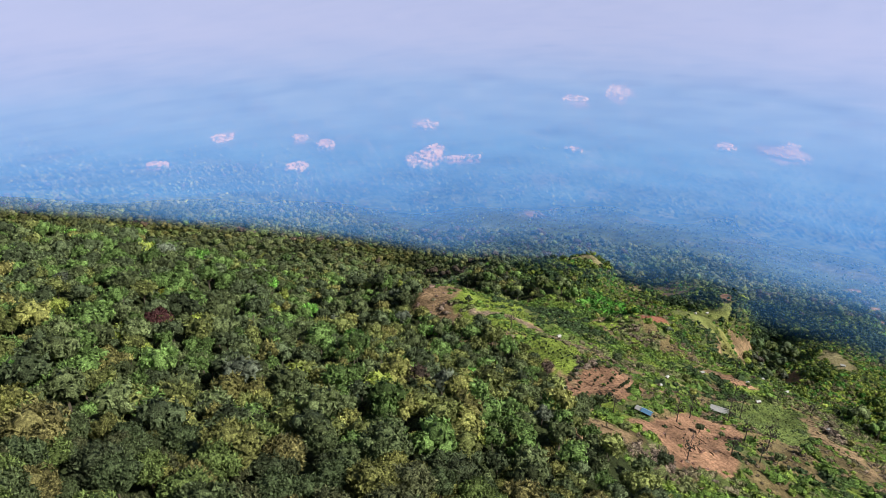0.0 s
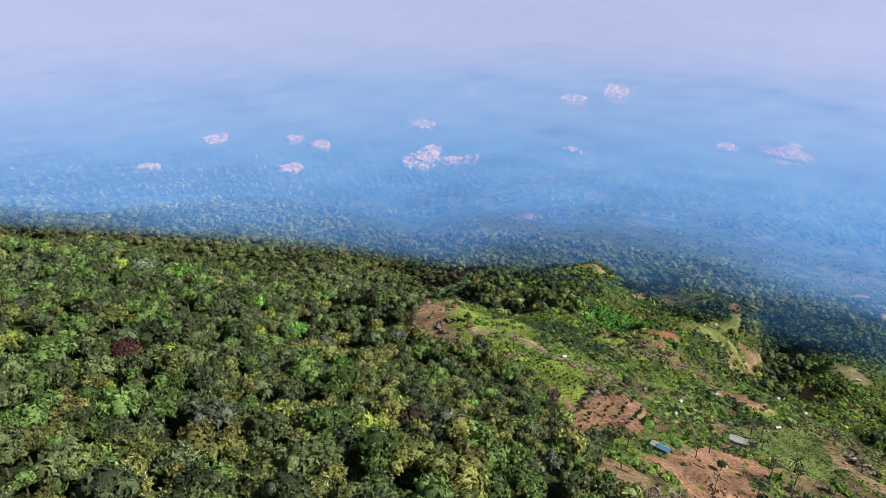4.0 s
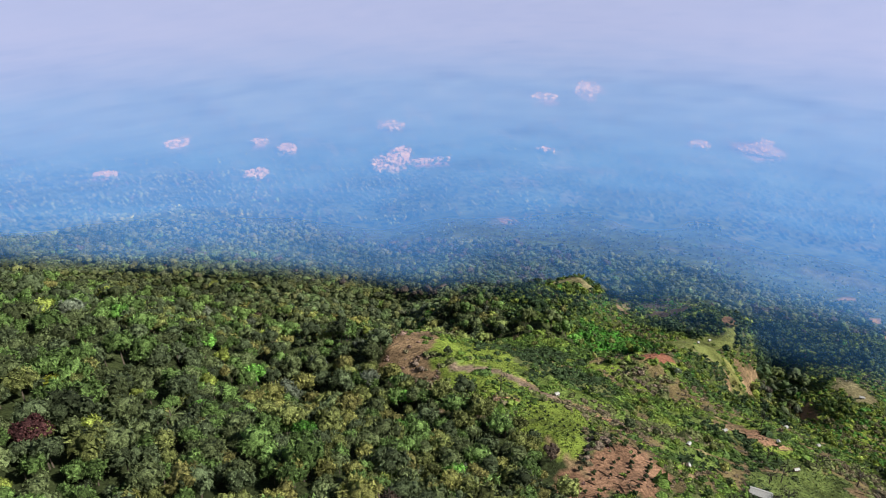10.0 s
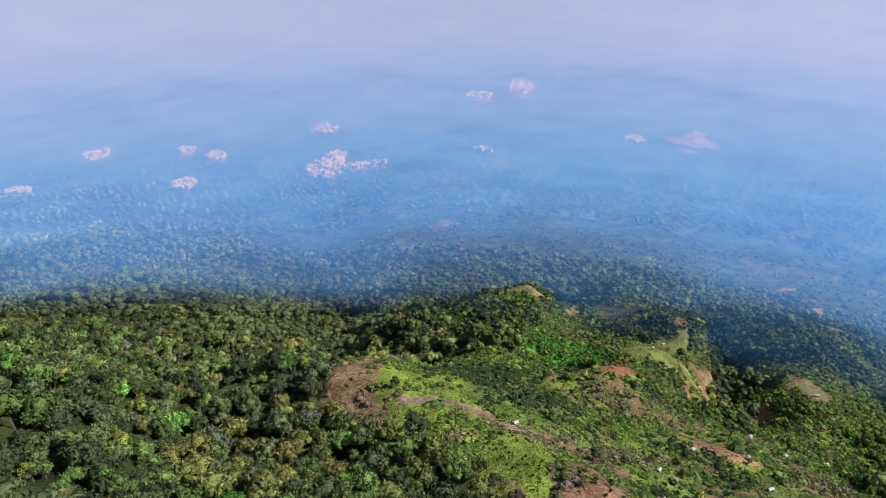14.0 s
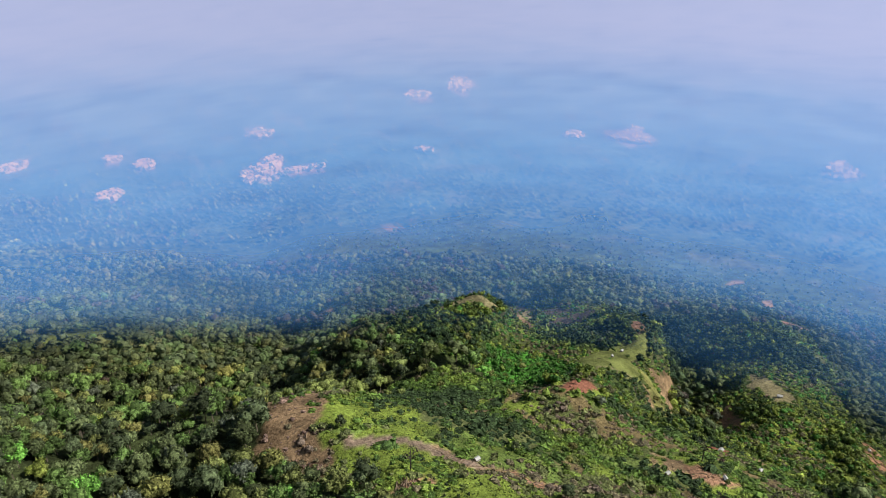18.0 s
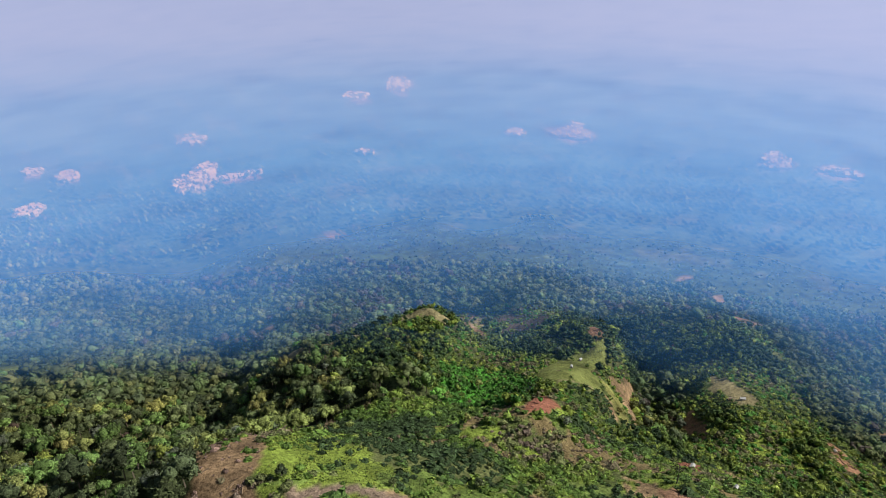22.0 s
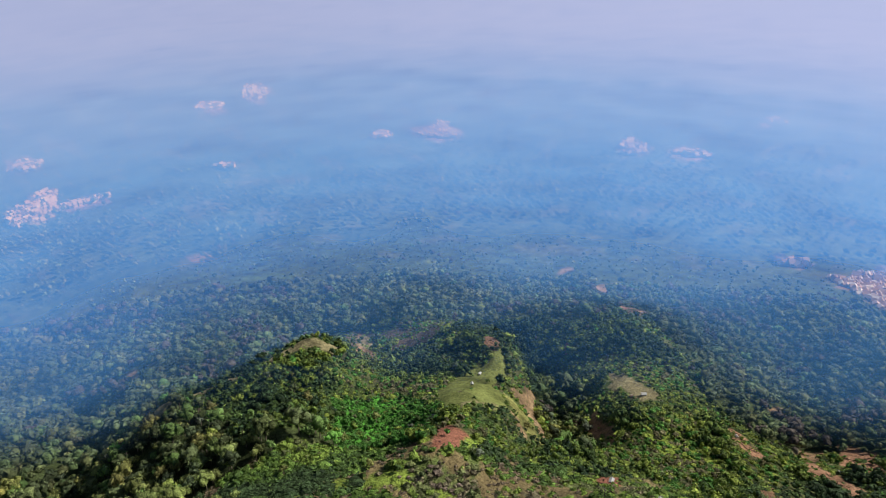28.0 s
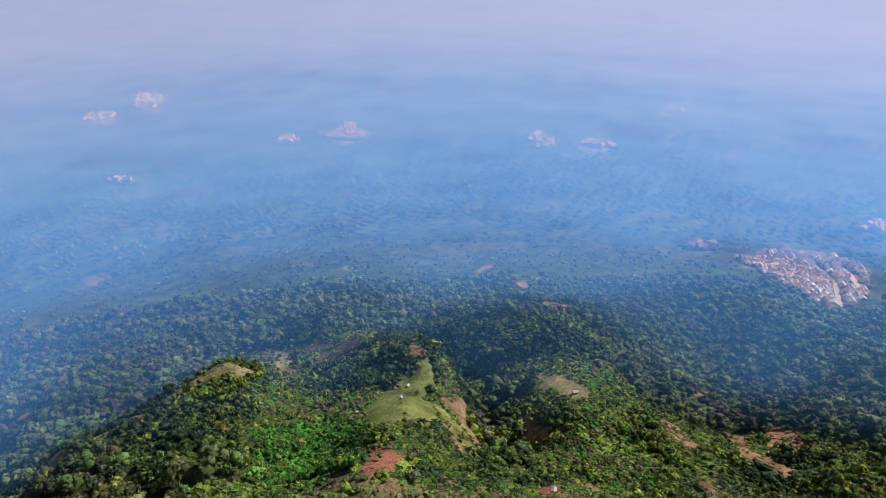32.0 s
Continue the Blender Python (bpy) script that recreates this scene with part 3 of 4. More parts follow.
def trunks(name, x, y, tall, r):
    """Slim three-sided stems below the crowns, as one mesh."""
    n = len(x)
    z = height(x, y)
    w = 0.16 + 0.012 * tall
    lean = r.normal(size=(n, 2)) * 0.4
    verts = []
    for up, k in ((-0.5, 1.0), (0.75, 0.6)):
        for a in (0, 2.094, 4.189):
            verts.append(np.stack([x + w * k * math.cos(a) + lean[:, 0] * (up > 0), y + w * k * math.sin(a) + lean[:, 1] * (up > 0), z + (tall * up if up > 0 else up)], -1))
    v = np.stack(verts, 1).reshape(-1, 3)
    f = np.array([(0, 1, 4), (0, 4, 3), (1, 2, 5), (1, 5, 4), (2, 0, 3), (2, 3, 5)])
    f = (f[None] + (np.arange(n) * 6)[:, None, None]).reshape(-1, 3)
    return tagged(mesh_object(name, v, f, None, BARK), "slim grey-brown tree trunks under the canopy", "trunks", kind="stuff")


# the wood below the camera: single trees nearest the walk, the rest as one canopy
x, y, r = planted(6.1, 3, (-420, 480), (60, 640), 0.6)
_, share = cover(x, y)
d = distance(x, y)
keep = in_view(x, y) & (d < 430) & (r.rand(len(x)) < np.where(share > 0.9, 1.0, share * 0.16)) & (near_line(x, y, [(t[1], t[2]) for t in ROWS[:3]]) > 30)
x, y, share = x[keep], y[keep], share[keep]
n = len(x)
size = np.clip(3.7 * np.exp(0.27 * r.normal(size=n)), 2.0, 6.6) * np.where(share > 0.9, 1, r.uniform(0.35, 0.62, n))
tall = size * r.uniform(1.9, 2.5, n)
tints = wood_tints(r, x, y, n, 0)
single = (share > 0.9) & (y < 165) & (x > -70) & (x < 95)
single &= np.cumsum(single) <= 300
rest = ~single
for name, part_of, forms in (("forest_canopy", rest & (distance(x, y) < 270), FULL), ("spur_forest", rest & (distance(x, y) >= 270), HALF)):
    wood(name, "dense mixed broad-leaved forest canopy, olive and dark green", forms, x[part_of], y[part_of], r, size[part_of], tall[part_of], tints[part_of], palms=0.025)
trunks("forest_trunks", x[rest], y[rest], tall[rest], r)


def tree_template(k):
    thing = new("tree")
    v, f = DETAILED[k]
    part = mesh_object("crown", v * (1, 1, 1.15) + (0, 0, 0.95), f, None, LEAF_NEAR, True)
    part.parent = thing
    bm = bmesh.new()
    rr = random.Random(k)
    for path in [[(0, 0, -0.15), (0.03, 0.02, 0.6), (0.05, -0.02, 1.35)]] + [[(0.03, 0.02, 0.75 + 0.1 * i), (0.35 * math.cos(a), 0.35 * math.sin(a), 1.25 + 0.08 * i)] for i, a in enumerate((0.4, 2.6, 4.6))]:
        thick = 0.065 if len(path) == 3 else 0.03
        rings = []
        for i, (px, py, pz) in enumerate(path):
            w = thick * (1 - 0.35 * i)
            rings.append([bm.verts.new((px + w * math.cos(b), py + w * math.sin(b), pz)) for b in (0, 1.257, 2.513, 3.77, 5.027)])
        for lower, upper in zip(rings, rings[1:]):
            for i in range(5):
                bm.faces.new((lower[i], lower[(i + 1) % 5], upper[(i + 1) % 5], upper[i]))
    me = bpy.data.meshes.new("trunk")
    bm.to_mesh(me)
    bm.free()
    me.materials.append(BARK)
    trunk = new("trunk", me)
    trunk.parent = thing
    return tagged(thing, "broad-leaved forest tree with a dense uneven green crown", "tree", "trees of the mountain forest")


templates = [tree_template(k) for k in range(7)]
placed = [False] * 7
for px, py, s in zip(x[single], y[single], size[single]):
    k = r.randint(7)
    m = pose(px, py, float(height(px, py)), 0, 0, r.uniform(0, 360))
    tree = templates[k]
    if not placed[k]:
        tree.scale = (s, s, s)
        tree.matrix_basis = m @ Matrix.Diagonal((s, s, s, 1))
        placed[k] = True
    else:
        tree = copy_thing(templates[k], m)
        tree.scale = (s, s, s * r.uniform(0.9, 1.15))

# trees that stand out by their colour
for px, py, s, c, label in ((-61, 242, 5.2, (0.085, 0.035, 0.025), "dark red-brown leafed tree among green forest trees"), (-65, 279, 3.6, (0.30, 0.33, 0.03), "bright yellow-green flowering tree in the forest"),
                            (-80, 171, 5.0, (0.10, 0.27, 0.03), "fresh light green tree standing out of the canopy"), (12, 251, 4.0, (0.10, 0.26, 0.03), "fresh light green tree in a forest hollow"),
                            (3, 146, 1.6, (0.30, 0.10, 0.03), "small orange-leafed tree in the canopy"), (93, 640, 6.0, (0.13, 0.22, 0.04), "pale green spreading tree in the ravine")):
    tree = copy_thing(templates[int(abs(px)) % 7], pose(px, py, float(height(px, py)) + (1.5 if s < 3 else 0), 0, 0, px))
    tree.scale = (s, s, s)
    for part in tree.children:
        if part.name.startswith("crown"):
            part.data = part.data.copy()
            part.data.materials[0] = leaf_material("foliage_of_its_own", [c, tuple(k * 1.1 for k in c)], 8.0)
    tagged(tree, label)

# woods of the lower flank, denser and fuller where the walk passes nearer
for name, forms, step, near, far, seed in (("lower_forest", MIDDLE, 5.7, 430, 760, 5), ("distant_forest", SPARE, 7.4, 760, 1010, 6)):
    x, y, r = planted(step, seed, (-700, 1200), (60, 1150), 0.75)
    _, share = cover(x, y)
    d = distance(x, y)
    keep = in_view(x, y) & (d >= near) & (d < far) & (r.rand(len(x)) < np.where(share > 0.9, 0.97, share * 0.4)) & ~town_ground(x, y) & ~inside(880 + (x - 880) / 1.22, 360 + (y - 360) / 1.3, CITY)
    x, y, share = x[keep], y[keep], share[keep]
    n = len(x)
    size = np.clip(4.6 * np.exp(0.34 * r.normal(size=n)), 2.2, 9.0) * np.where(share > 0.9, 1, r.uniform(0.35, 0.6, n)) * (step / 7)
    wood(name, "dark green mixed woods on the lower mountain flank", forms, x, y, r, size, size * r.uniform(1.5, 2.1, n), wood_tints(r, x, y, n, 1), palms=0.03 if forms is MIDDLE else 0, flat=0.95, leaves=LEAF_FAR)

# the forest goes on up the mountain behind the walk
x, y, r = planted(8.5, 31, (-420, 420), (-260, 95), 0.7)
keep = (y < 70 - 0.18 * x) & (cover(x, y)[1] > 0.9) & (height(x, y) < 560)
x, y = x[keep], y[keep]
n = len(x)
size = np.clip(4.8 * np.exp(0.27 * r.normal(size=n)), 2.5, 8.0)
wood("upper_forest", "dark green mixed forest on the upper mountain flank", SPARE, x, y, r, size, size * 2.0, wood_tints(r, x, y, n, 0))

# groves of the plain
for name, step, near, far, seed in (("grove_belt", 12.0, 1000, 1420, 8), ("plain_groves", 19.0, 1420, 2300, 7)):
    x, y, r = planted(step, seed, (-1100, 2500), (-100, 2500), 0.8)
    _, share = cover(x, y)
    d = distance(x, y)
    groves = 0.75 + 0.45 * waves(x, y, 120, 1)
    keep = in_view(x, y) & (d >= near) & (d < far) & (r.rand(len(x)) < share * groves * np.clip(2.1 - d / 1300, 0.25, 1)) & ~town_ground(x, y) & ~inside(880 + (x - 880) / 1.22, 360 + (y - 360) / 1.3, CITY)
    x, y = x[keep], y[keep]
    n = len(x)
    size = r.uniform(3.5, 7.0, n)
    wood(name, "groves and gardens scattered over the hazy plain", SPARE, x, y, r, size, size * 1.1, wood_tints(r, x, y, n, 1) * 1.15, leaves=LEAF_FAR)

BUSH = [crown(70 + k, 1, 14, tall=0.55, leaf=0.55) for k in range(6)]
BUSH = [(v * (1.6, 1.5, 0.85) - (0, 0, 0.1), f) for v, f in BUSH]

# low thicket over the farther spurs: mixed greens, yellower where sunlit slopes are painted in
x, y, r = planted(2.9, 15, (130, 540), (170, 670))
_, share = cover(x, y)
keep = inside(*ragged(x, y), SCRUB_RIDGES) & ~inside(*ragged(x, y), OPEN_SLOPE) & (r.rand(len(x)) < np.where(share > 0.4, 0.97, share * 0.9))
x, y = x[keep], y[keep]
n = len(x)
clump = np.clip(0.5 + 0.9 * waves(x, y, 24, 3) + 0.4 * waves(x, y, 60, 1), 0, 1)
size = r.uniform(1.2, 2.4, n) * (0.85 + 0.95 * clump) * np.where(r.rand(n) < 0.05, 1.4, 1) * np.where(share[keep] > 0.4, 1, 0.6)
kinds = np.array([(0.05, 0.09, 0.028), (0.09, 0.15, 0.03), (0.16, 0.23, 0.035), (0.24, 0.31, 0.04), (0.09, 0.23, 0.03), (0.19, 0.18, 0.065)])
# sunlight painted in: paler, yellower plants are picked inside two ovals
lit_slopes = np.exp(-oval(x, y, 205, 465, 32, 45, 10)) + 0.4 * np.exp(-oval(x, y, 320, 330, 60, 40, 30))
pick = (2.1 + 1.8 * waves(x, y, 50, 0) + 1.6 * lit_slopes - 1.3 * (clump - 0.5) + r.normal(size=n) * 1.1).astype(int).clip(0, 5)
colour, _ = cover(x, y)
lush = colour[:, 1] > 2.5 * colour[:, 0]
pick[lush & (r.rand(n) < 0.8)] = 4
tall = r.rand(n) < 0.22 + 0.4 * clump
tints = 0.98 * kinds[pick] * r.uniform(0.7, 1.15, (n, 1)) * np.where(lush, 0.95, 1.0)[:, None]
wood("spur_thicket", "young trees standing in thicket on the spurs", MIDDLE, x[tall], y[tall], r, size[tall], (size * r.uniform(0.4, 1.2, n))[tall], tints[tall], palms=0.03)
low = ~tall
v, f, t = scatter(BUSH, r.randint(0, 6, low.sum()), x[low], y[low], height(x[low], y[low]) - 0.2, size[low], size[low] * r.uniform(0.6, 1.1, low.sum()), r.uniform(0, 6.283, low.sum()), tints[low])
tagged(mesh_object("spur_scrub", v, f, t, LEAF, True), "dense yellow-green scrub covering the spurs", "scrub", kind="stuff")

# bushes, saplings and coarse growth on the cleared slopes
x, y, r = planted(1.8, 9, (55, 330), (60, 470))
colour, share = cover(x, y)
patchy = np.clip(0.62 + 0.6 * waves(x, y, 28, 1) + 0.4 * waves(x, y, 11, 2), 0.25, 1)
keep = in_view(x, y) & inside(*ragged(x, y), OPEN_SLOPE) & (r.rand(len(x)) < np.clip(share * patchy * np.where(share < 0.25, 1.6, 2.3), 0.07, 0.92)) & (near_line(x, y, TRACK) > 2.5)
x, y, share, colour = x[keep], y[keep], share[keep], colour[keep]
n = len(x)
size = r.uniform(0.7, 2.1, n) * np.where(share < 0.2, 0.55, 1.0) * np.where(r.rand(n) < 0.06, 1.8, 1)
kinds = np.array([(0.06, 0.10, 0.028), (0.10, 0.17, 0.032), (0.15, 0.25, 0.036), (0.21, 0.30, 0.04), (0.19, 0.22, 0.06), (0.23, 0.20, 0.085), (0.26, 0.20, 0.11)])
patch_kind = (2.6 + 2.6 * waves(x, y, 38, 0) + 1.2 * waves(x, y, 13, 3) + r.normal(size=n) * 0.55).astype(int).clip(0, 6)
lively = (colour[:, 1] > 1.25 * colour[:, 0])[:, None]
tints = np.where(lively & (share < 0.2)[:, None], colour * 1.05, kinds[patch_kind])
withered = (colour[:, 0] > 1.05 * colour[:, 1]) & (r.rand(n) < 0.65)
tints[withered] = colour[withered] * 1.1
size[withered] *= 0.55
v, f, t = scatter(BUSH, r.randint(0, 6, n), x, y, height(x, y) - 0.15 * size, size, size * r.uniform(0.7, 1.3, n), r.uniform(0, 6.283, n), tints * r.uniform(0.8, 1.12, (n, 1)))
tagged(mesh_object("hillside_scrub", v, f, t, LEAF, True), "patchy green scrub and saplings on the cleared slope", "scrub", kind="stuff")

# long grass and weeds, blade clumps too many to count
rs = np.random.RandomState(5)
n = 90000
x, y = rs.uniform(55, 330, n), rs.uniform(110, 450, n)
colour, share = cover(x, y)
green = (colour[:, 1] > 1.2 * colour[:, 0]) & inside(*ragged(x, y), OPEN_SLOPE) & (share < 0.5) & (rs.rand(n) < 0.55 + 0.5 * waves(x, y, 12, 1))
x, y, colour = x[green], y[green], colour[green]
n = len(x)
BLADES = []
for k in range(4):
    q = np.random.RandomState(k)
    v = []
    for b in range(3):
        a, lean = q.uniform(0, 6.283), q.uniform(0.2, 0.7)
        o = q.uniform(-0.4, 0.4, 2)
        v += [(o[0] - 0.28 * math.sin(a), o[1] + 0.28 * math.cos(a), 0), (o[0] + 0.28 * math.sin(a), o[1] - 0.28 * math.cos(a), 0), (o[0] + lean * math.cos(a), o[1] + lean * math.sin(a), q.uniform(0.5, 1.0))]
    BLADES.append((np.array(v), np.arange(9).reshape(3, 3)))
size = rs.uniform(0.4, 1.0, n)
shade = np.array([(1.0, 1.0, 1.0), (0.7, 0.75, 0.8), (1.25, 1.15, 0.9), (1.2, 0.95, 0.9), (0.55, 0.65, 0.6)])[rs.randint(0, 5, n)]
v, f, t = scatter(BLADES, rs.randint(0, 4, n), x, y, height(x, y) - 0.05, size, size * rs.uniform(0.6, 1.2, n), rs.uniform(0, 6.283, n), colour * shade)
tagged(mesh_object("hillside_grass", v, f, t, LEAF), "long bright green grass on the knoll and slopes", "grass", kind="stuff")


# ---- fields: orchard, felled timber, standing dead trees ----
def part(name, bm, material, parent, label=""):
    me = bpy.data.meshes.new(name)
    bm.normal_update()
    bm.to_mesh(me)
    bm.free()
    me.materials.append(material)
    ob = new(name, me)
    ob.parent = parent
    return tagged(ob, label) if label else ob


def tube(bm, path, radius, sides=6):
    """A tapering round limb along a path."""
    rings = []
    for i, p in enumerate(path):
        w = radius * (1 - 0.75 * i / (len(path) - 1))
        rings.append([bm.verts.new((p[0] + w * math.cos(6.283 * k / sides), p[1] + w * math.sin(6.283 * k / sides), p[2])) for k in range(sides)])
    for a, b in zip(rings, rings[1:]):
        for k in range(sides):
            bm.faces.new((a[k], a[(k + 1) % sides], b[(k + 1) % sides], b[k]))
    bm.faces.new(rings[-1])


ORCHARD_LEAF = leaf_material("orchard_leaves", [(0.05, 0.075, 0.025), (0.06, 0.09, 0.025), (0.045, 0.065, 0.025)])
DEAD_WOOD = plain_material("dead_wood", (0.10, 0.085, 0.075), 0.9)
DRY_LEAF = leaf_material("withered_leaves", [(0.06, 0.05, 0.035), (0.05, 0.06, 0.03)])
sapling = new("orchard_tree")
v, f = crown(91, 4, 30, tall=0.9, leaf=0.4)
mesh_object("crown", v * (1.25, 1.25, 1.5) + (0, 0, 0.35), f, None, ORCHARD_LEAF).parent = sapling
bm = bmesh.new()
tube(bm, [(0, 0, -0.2), (0.02, 0.03, 0.5), (0, 0, 1.1)], 0.09)
part("stem", bm, BARK, sapling)
tagged(sapling, "small dark green orchard tree planted in bare red soil", "tree", "orchard trees in rows")
first = True
rr = random.Random(4)
for i in range(-9, 10):
    for j in range(-5, 6):
        u, w = i * 4.9 + rr.uniform(-0.9, 0.9), j * 5.3 + rr.uniform(-0.9, 0.9)
        px, py = 118 + 0.64 * u - 0.77 * w, 238 + 0.77 * u + 0.64 * w
        if oval(px, py, 118, 238, 32, 16, 50) > 0.95 or rr.random() < 0.12:
            continue
        m = pose(px, py, float(height(px, py)), 0, 0, rr.uniform(0, 360))
        if first:
            sapling.matrix_basis, first = m, False
        else:
            s = rr.uniform(0.55, 1.0)
            copy = copy_thing(sapling, m)
            copy.scale = (s, s, s)

# young trees planted in loose rows on the grass above the track's end
for i in range(9):
    for j in range(5):
        px, py = 101 + 3.4 * j + 0.9 * i + rr.uniform(-1, 1), 296 - 4.6 * i + 1.2 * j + rr.uniform(-1, 1)
        if rr.random() < 0.2:
            continue
        s = rr.uniform(0.35, 0.65)
        copy = copy_thing(sapling, pose(px, py, float(height(px, py)), 0, 0, rr.uniform(0, 360)))
        copy.scale = (s, s, s * 1.2)
        tagged(copy, "young dark green tree planted on bright grass", "tree", "young trees on the grassy slope")


def dead_tree(seed, tall):
    """A bare dark tree with forked limbs and a few withered leaves."""
    q = random.Random(seed)
    thing = new("dead_tree")
    bm = bmesh.new()
    tube(bm, [(0, 0, -0.3), (0.1, 0, tall * 0.4), (q.uniform(-0.4, 0.4), q.uniform(-0.4, 0.4), tall * 0.75)], 0.26)
    part("trunk", bm, DEAD_WOOD, thing)
    tips = []
    for k in range(8):
        a, z0 = 6.283 * k / 8 + q.uniform(-0.4, 0.4), tall * q.uniform(0.4, 0.72)
        reach, rise = tall * q.uniform(0.16, 0.34), tall * q.uniform(0.12, 0.36)
        mid = (0.5 * reach * math.cos(a), 0.5 * reach * math.sin(a), z0 + rise * 0.6)
        end = (reach * math.cos(a + 0.3), reach * math.sin(a + 0.3), z0 + rise)
        bm = bmesh.new()
        tube(bm, [(0.05, 0, z0), mid, end], 0.13, 5)
        for b in (-0.7, 0.5):
            tube(bm, [mid, (mid[0] + 0.12 * tall * math.cos(a + b), mid[1] + 0.12 * tall * math.sin(a + b), mid[2] + 0.1 * tall)], 0.06, 4)
        part("branch", bm, DEAD_WOOD, thing)
        tips += [end, mid]
    rs = np.random.RandomState(seed)
    verts, faces = [], []
    for k in range(70):
        c = np.array(tips[rs.randint(len(tips))]) + rs.normal(size=3) * 0.6
        a, b = rs.normal(size=3) * 0.42, rs.normal(size=3) * 0.42
        faces.append((3 * k, 3 * k + 1, 3 * k + 2))
        verts += [c, c + a, c + b]
    mesh_object("withered_leaves", verts, faces, None, DRY_LEAF).parent = thing
    return tagged(thing, "tall half-bare dark tree standing in a cleared field", "tree", "standing trees in the clearings")


bare = [dead_tree(k, 9.5 + k) for k in range(3)]
spots = [(112, 208), (140, 206), (150, 212), (172, 216), (166, 196), (186, 226), (192, 212), (160, 178), (127, 176), (178, 196), (214, 268), (236, 262), (204, 248), (98, 305), (235, 298), (196, 246), (150, 182), (246, 248)]
for k, (px, py) in enumerate(spots):
    m = pose(px, py, float(height(px, py)), 0, 0, 77 * k)
    if k < 3:
        bare[k].matrix_basis = m
    else:
        copy_thing(bare[k % 3], m).scale = (1, 1, 0.75 + 0.1 * (k % 5))

# felled trunks and brushwood left on the cleared ground
rs = np.random.RandomState(21)
verts, faces = [], []
fields = [p for p in PATCHES if p[5] in (EARTH, DRY, TAN) and p[1] < 480 and p[0] > 0]
for k in range(900):
    cx, cy, a, b, turn, c, share = fields[rs.randint(len(fields))]
    ang, rad = rs.uniform(0, 6.283), rs.rand() ** 0.5
    u, w = a * rad * math.cos(ang), b * rad * math.sin(ang)
    tr = radians(turn)
    px, py = cx + u * math.cos(tr) - w * math.sin(tr), cy + u * math.sin(tr) + w * math.cos(tr)
    lie, long, thick = rs.normal() * 0.6 + tr + 1.2, rs.uniform(0.8, 4.5), rs.uniform(0.07, 0.22)
    ends = [(px + s * long * 0.5 * math.cos(lie), py + s * long * 0.5 * math.sin(lie)) for s in (-1, 1)]
    n = len(verts)
    for ex, ey in ends:
        z = float(height(ex, ey)) + 0.1
        for off, up in ((-thick, 0), (thick, 0), (0, thick * 1.7)):
            verts.append((ex - off * math.sin(lie), ey + off * math.cos(lie), z + up))
    faces += [(n, n + 3, n + 5), (n, n + 5, n + 2), (n + 1, n + 2, n + 5), (n + 1, n + 5, n + 4), (n, n + 2, n + 1), (n + 3, n + 4, n + 5)]
LOGS = plain_material("felled_timber", (0.30, 0.22, 0.15), 0.9, low=0.4, high=1.4, grain=0.4)
tagged(mesh_object("felled_timber", verts, faces, None, LOGS), "grey-brown felled trunks and brushwood on cleared soil", "timber", kind="stuff")

# ---- huts and farmhouses on the slopes ----
WALL_WOOD = plain_material("weathered_boards", (0.20, 0.15, 0.11), 0.85)
WALL_PLASTER = plain_material("limewash", (0.42, 0.39, 0.35), 0.85)
DOOR_WOOD = plain_material("door_wood", (0.10, 0.07, 0.05), 0.8)
ZINC = plain_material("zinc_sheet", (0.50, 0.50, 0.49), 0.6, 0.0)
BLUE_SHEET = plain_material("blue_sheet", (0.16, 0.36, 0.62), 0.6, 0.0)
RUST = plain_material("rusty_sheet", (0.30, 0.21, 0.15), 0.8, 0.0)
GLASS = plain_material("window_dark", (0.04, 0.05, 0.06), 0.2)


def box(bm, x0, x1, y0, y1, z0, z1):
    c = [bm.verts.new((x, y, z)) for z in (z0, z1) for x, y in ((x0, y0), (x1, y0), (x1, y1), (x0, y1))]
    for q in ((3, 2, 1, 0), (4, 5, 6, 7), (0, 1, 5, 4), (1, 2, 6, 5), (2, 3, 7, 6), (3, 0, 4, 7)):
        bm.faces.new([c[i] for i in q])


def slope_sheet(l, w, z0, z1, side):
    """One pitch of a corrugated roof, with a real thickness."""
    bm = bmesh.new()
    ribs = max(6, int(l / 0.5))
    rows = []
    for top in (0, 1):
        for y, z in ((side * (w / 2 + 0.45), z0 - 0.2), (0, z1)):
            rows.append([bm.verts.new((-l / 2 - 0.4 + (l + 0.8) * i / ribs, y, z + 0.05 * (i % 2) + 0.06 * top)) for i in range(ribs + 1)])
    for a, b in ((0, 1), (3, 2), (0, 2), (1, 3)):
        for i in range(ribs):
            bm.faces.new((rows[a][i], rows[a][i + 1], rows[b][i + 1], rows[b][i]))
    for i in (0, ribs):
        bm.faces.new((rows[0][i], rows[1][i], rows[3][i], rows[2][i]))
    bmesh.ops.recalc_face_normals(bm, faces=bm.faces)
    return bm


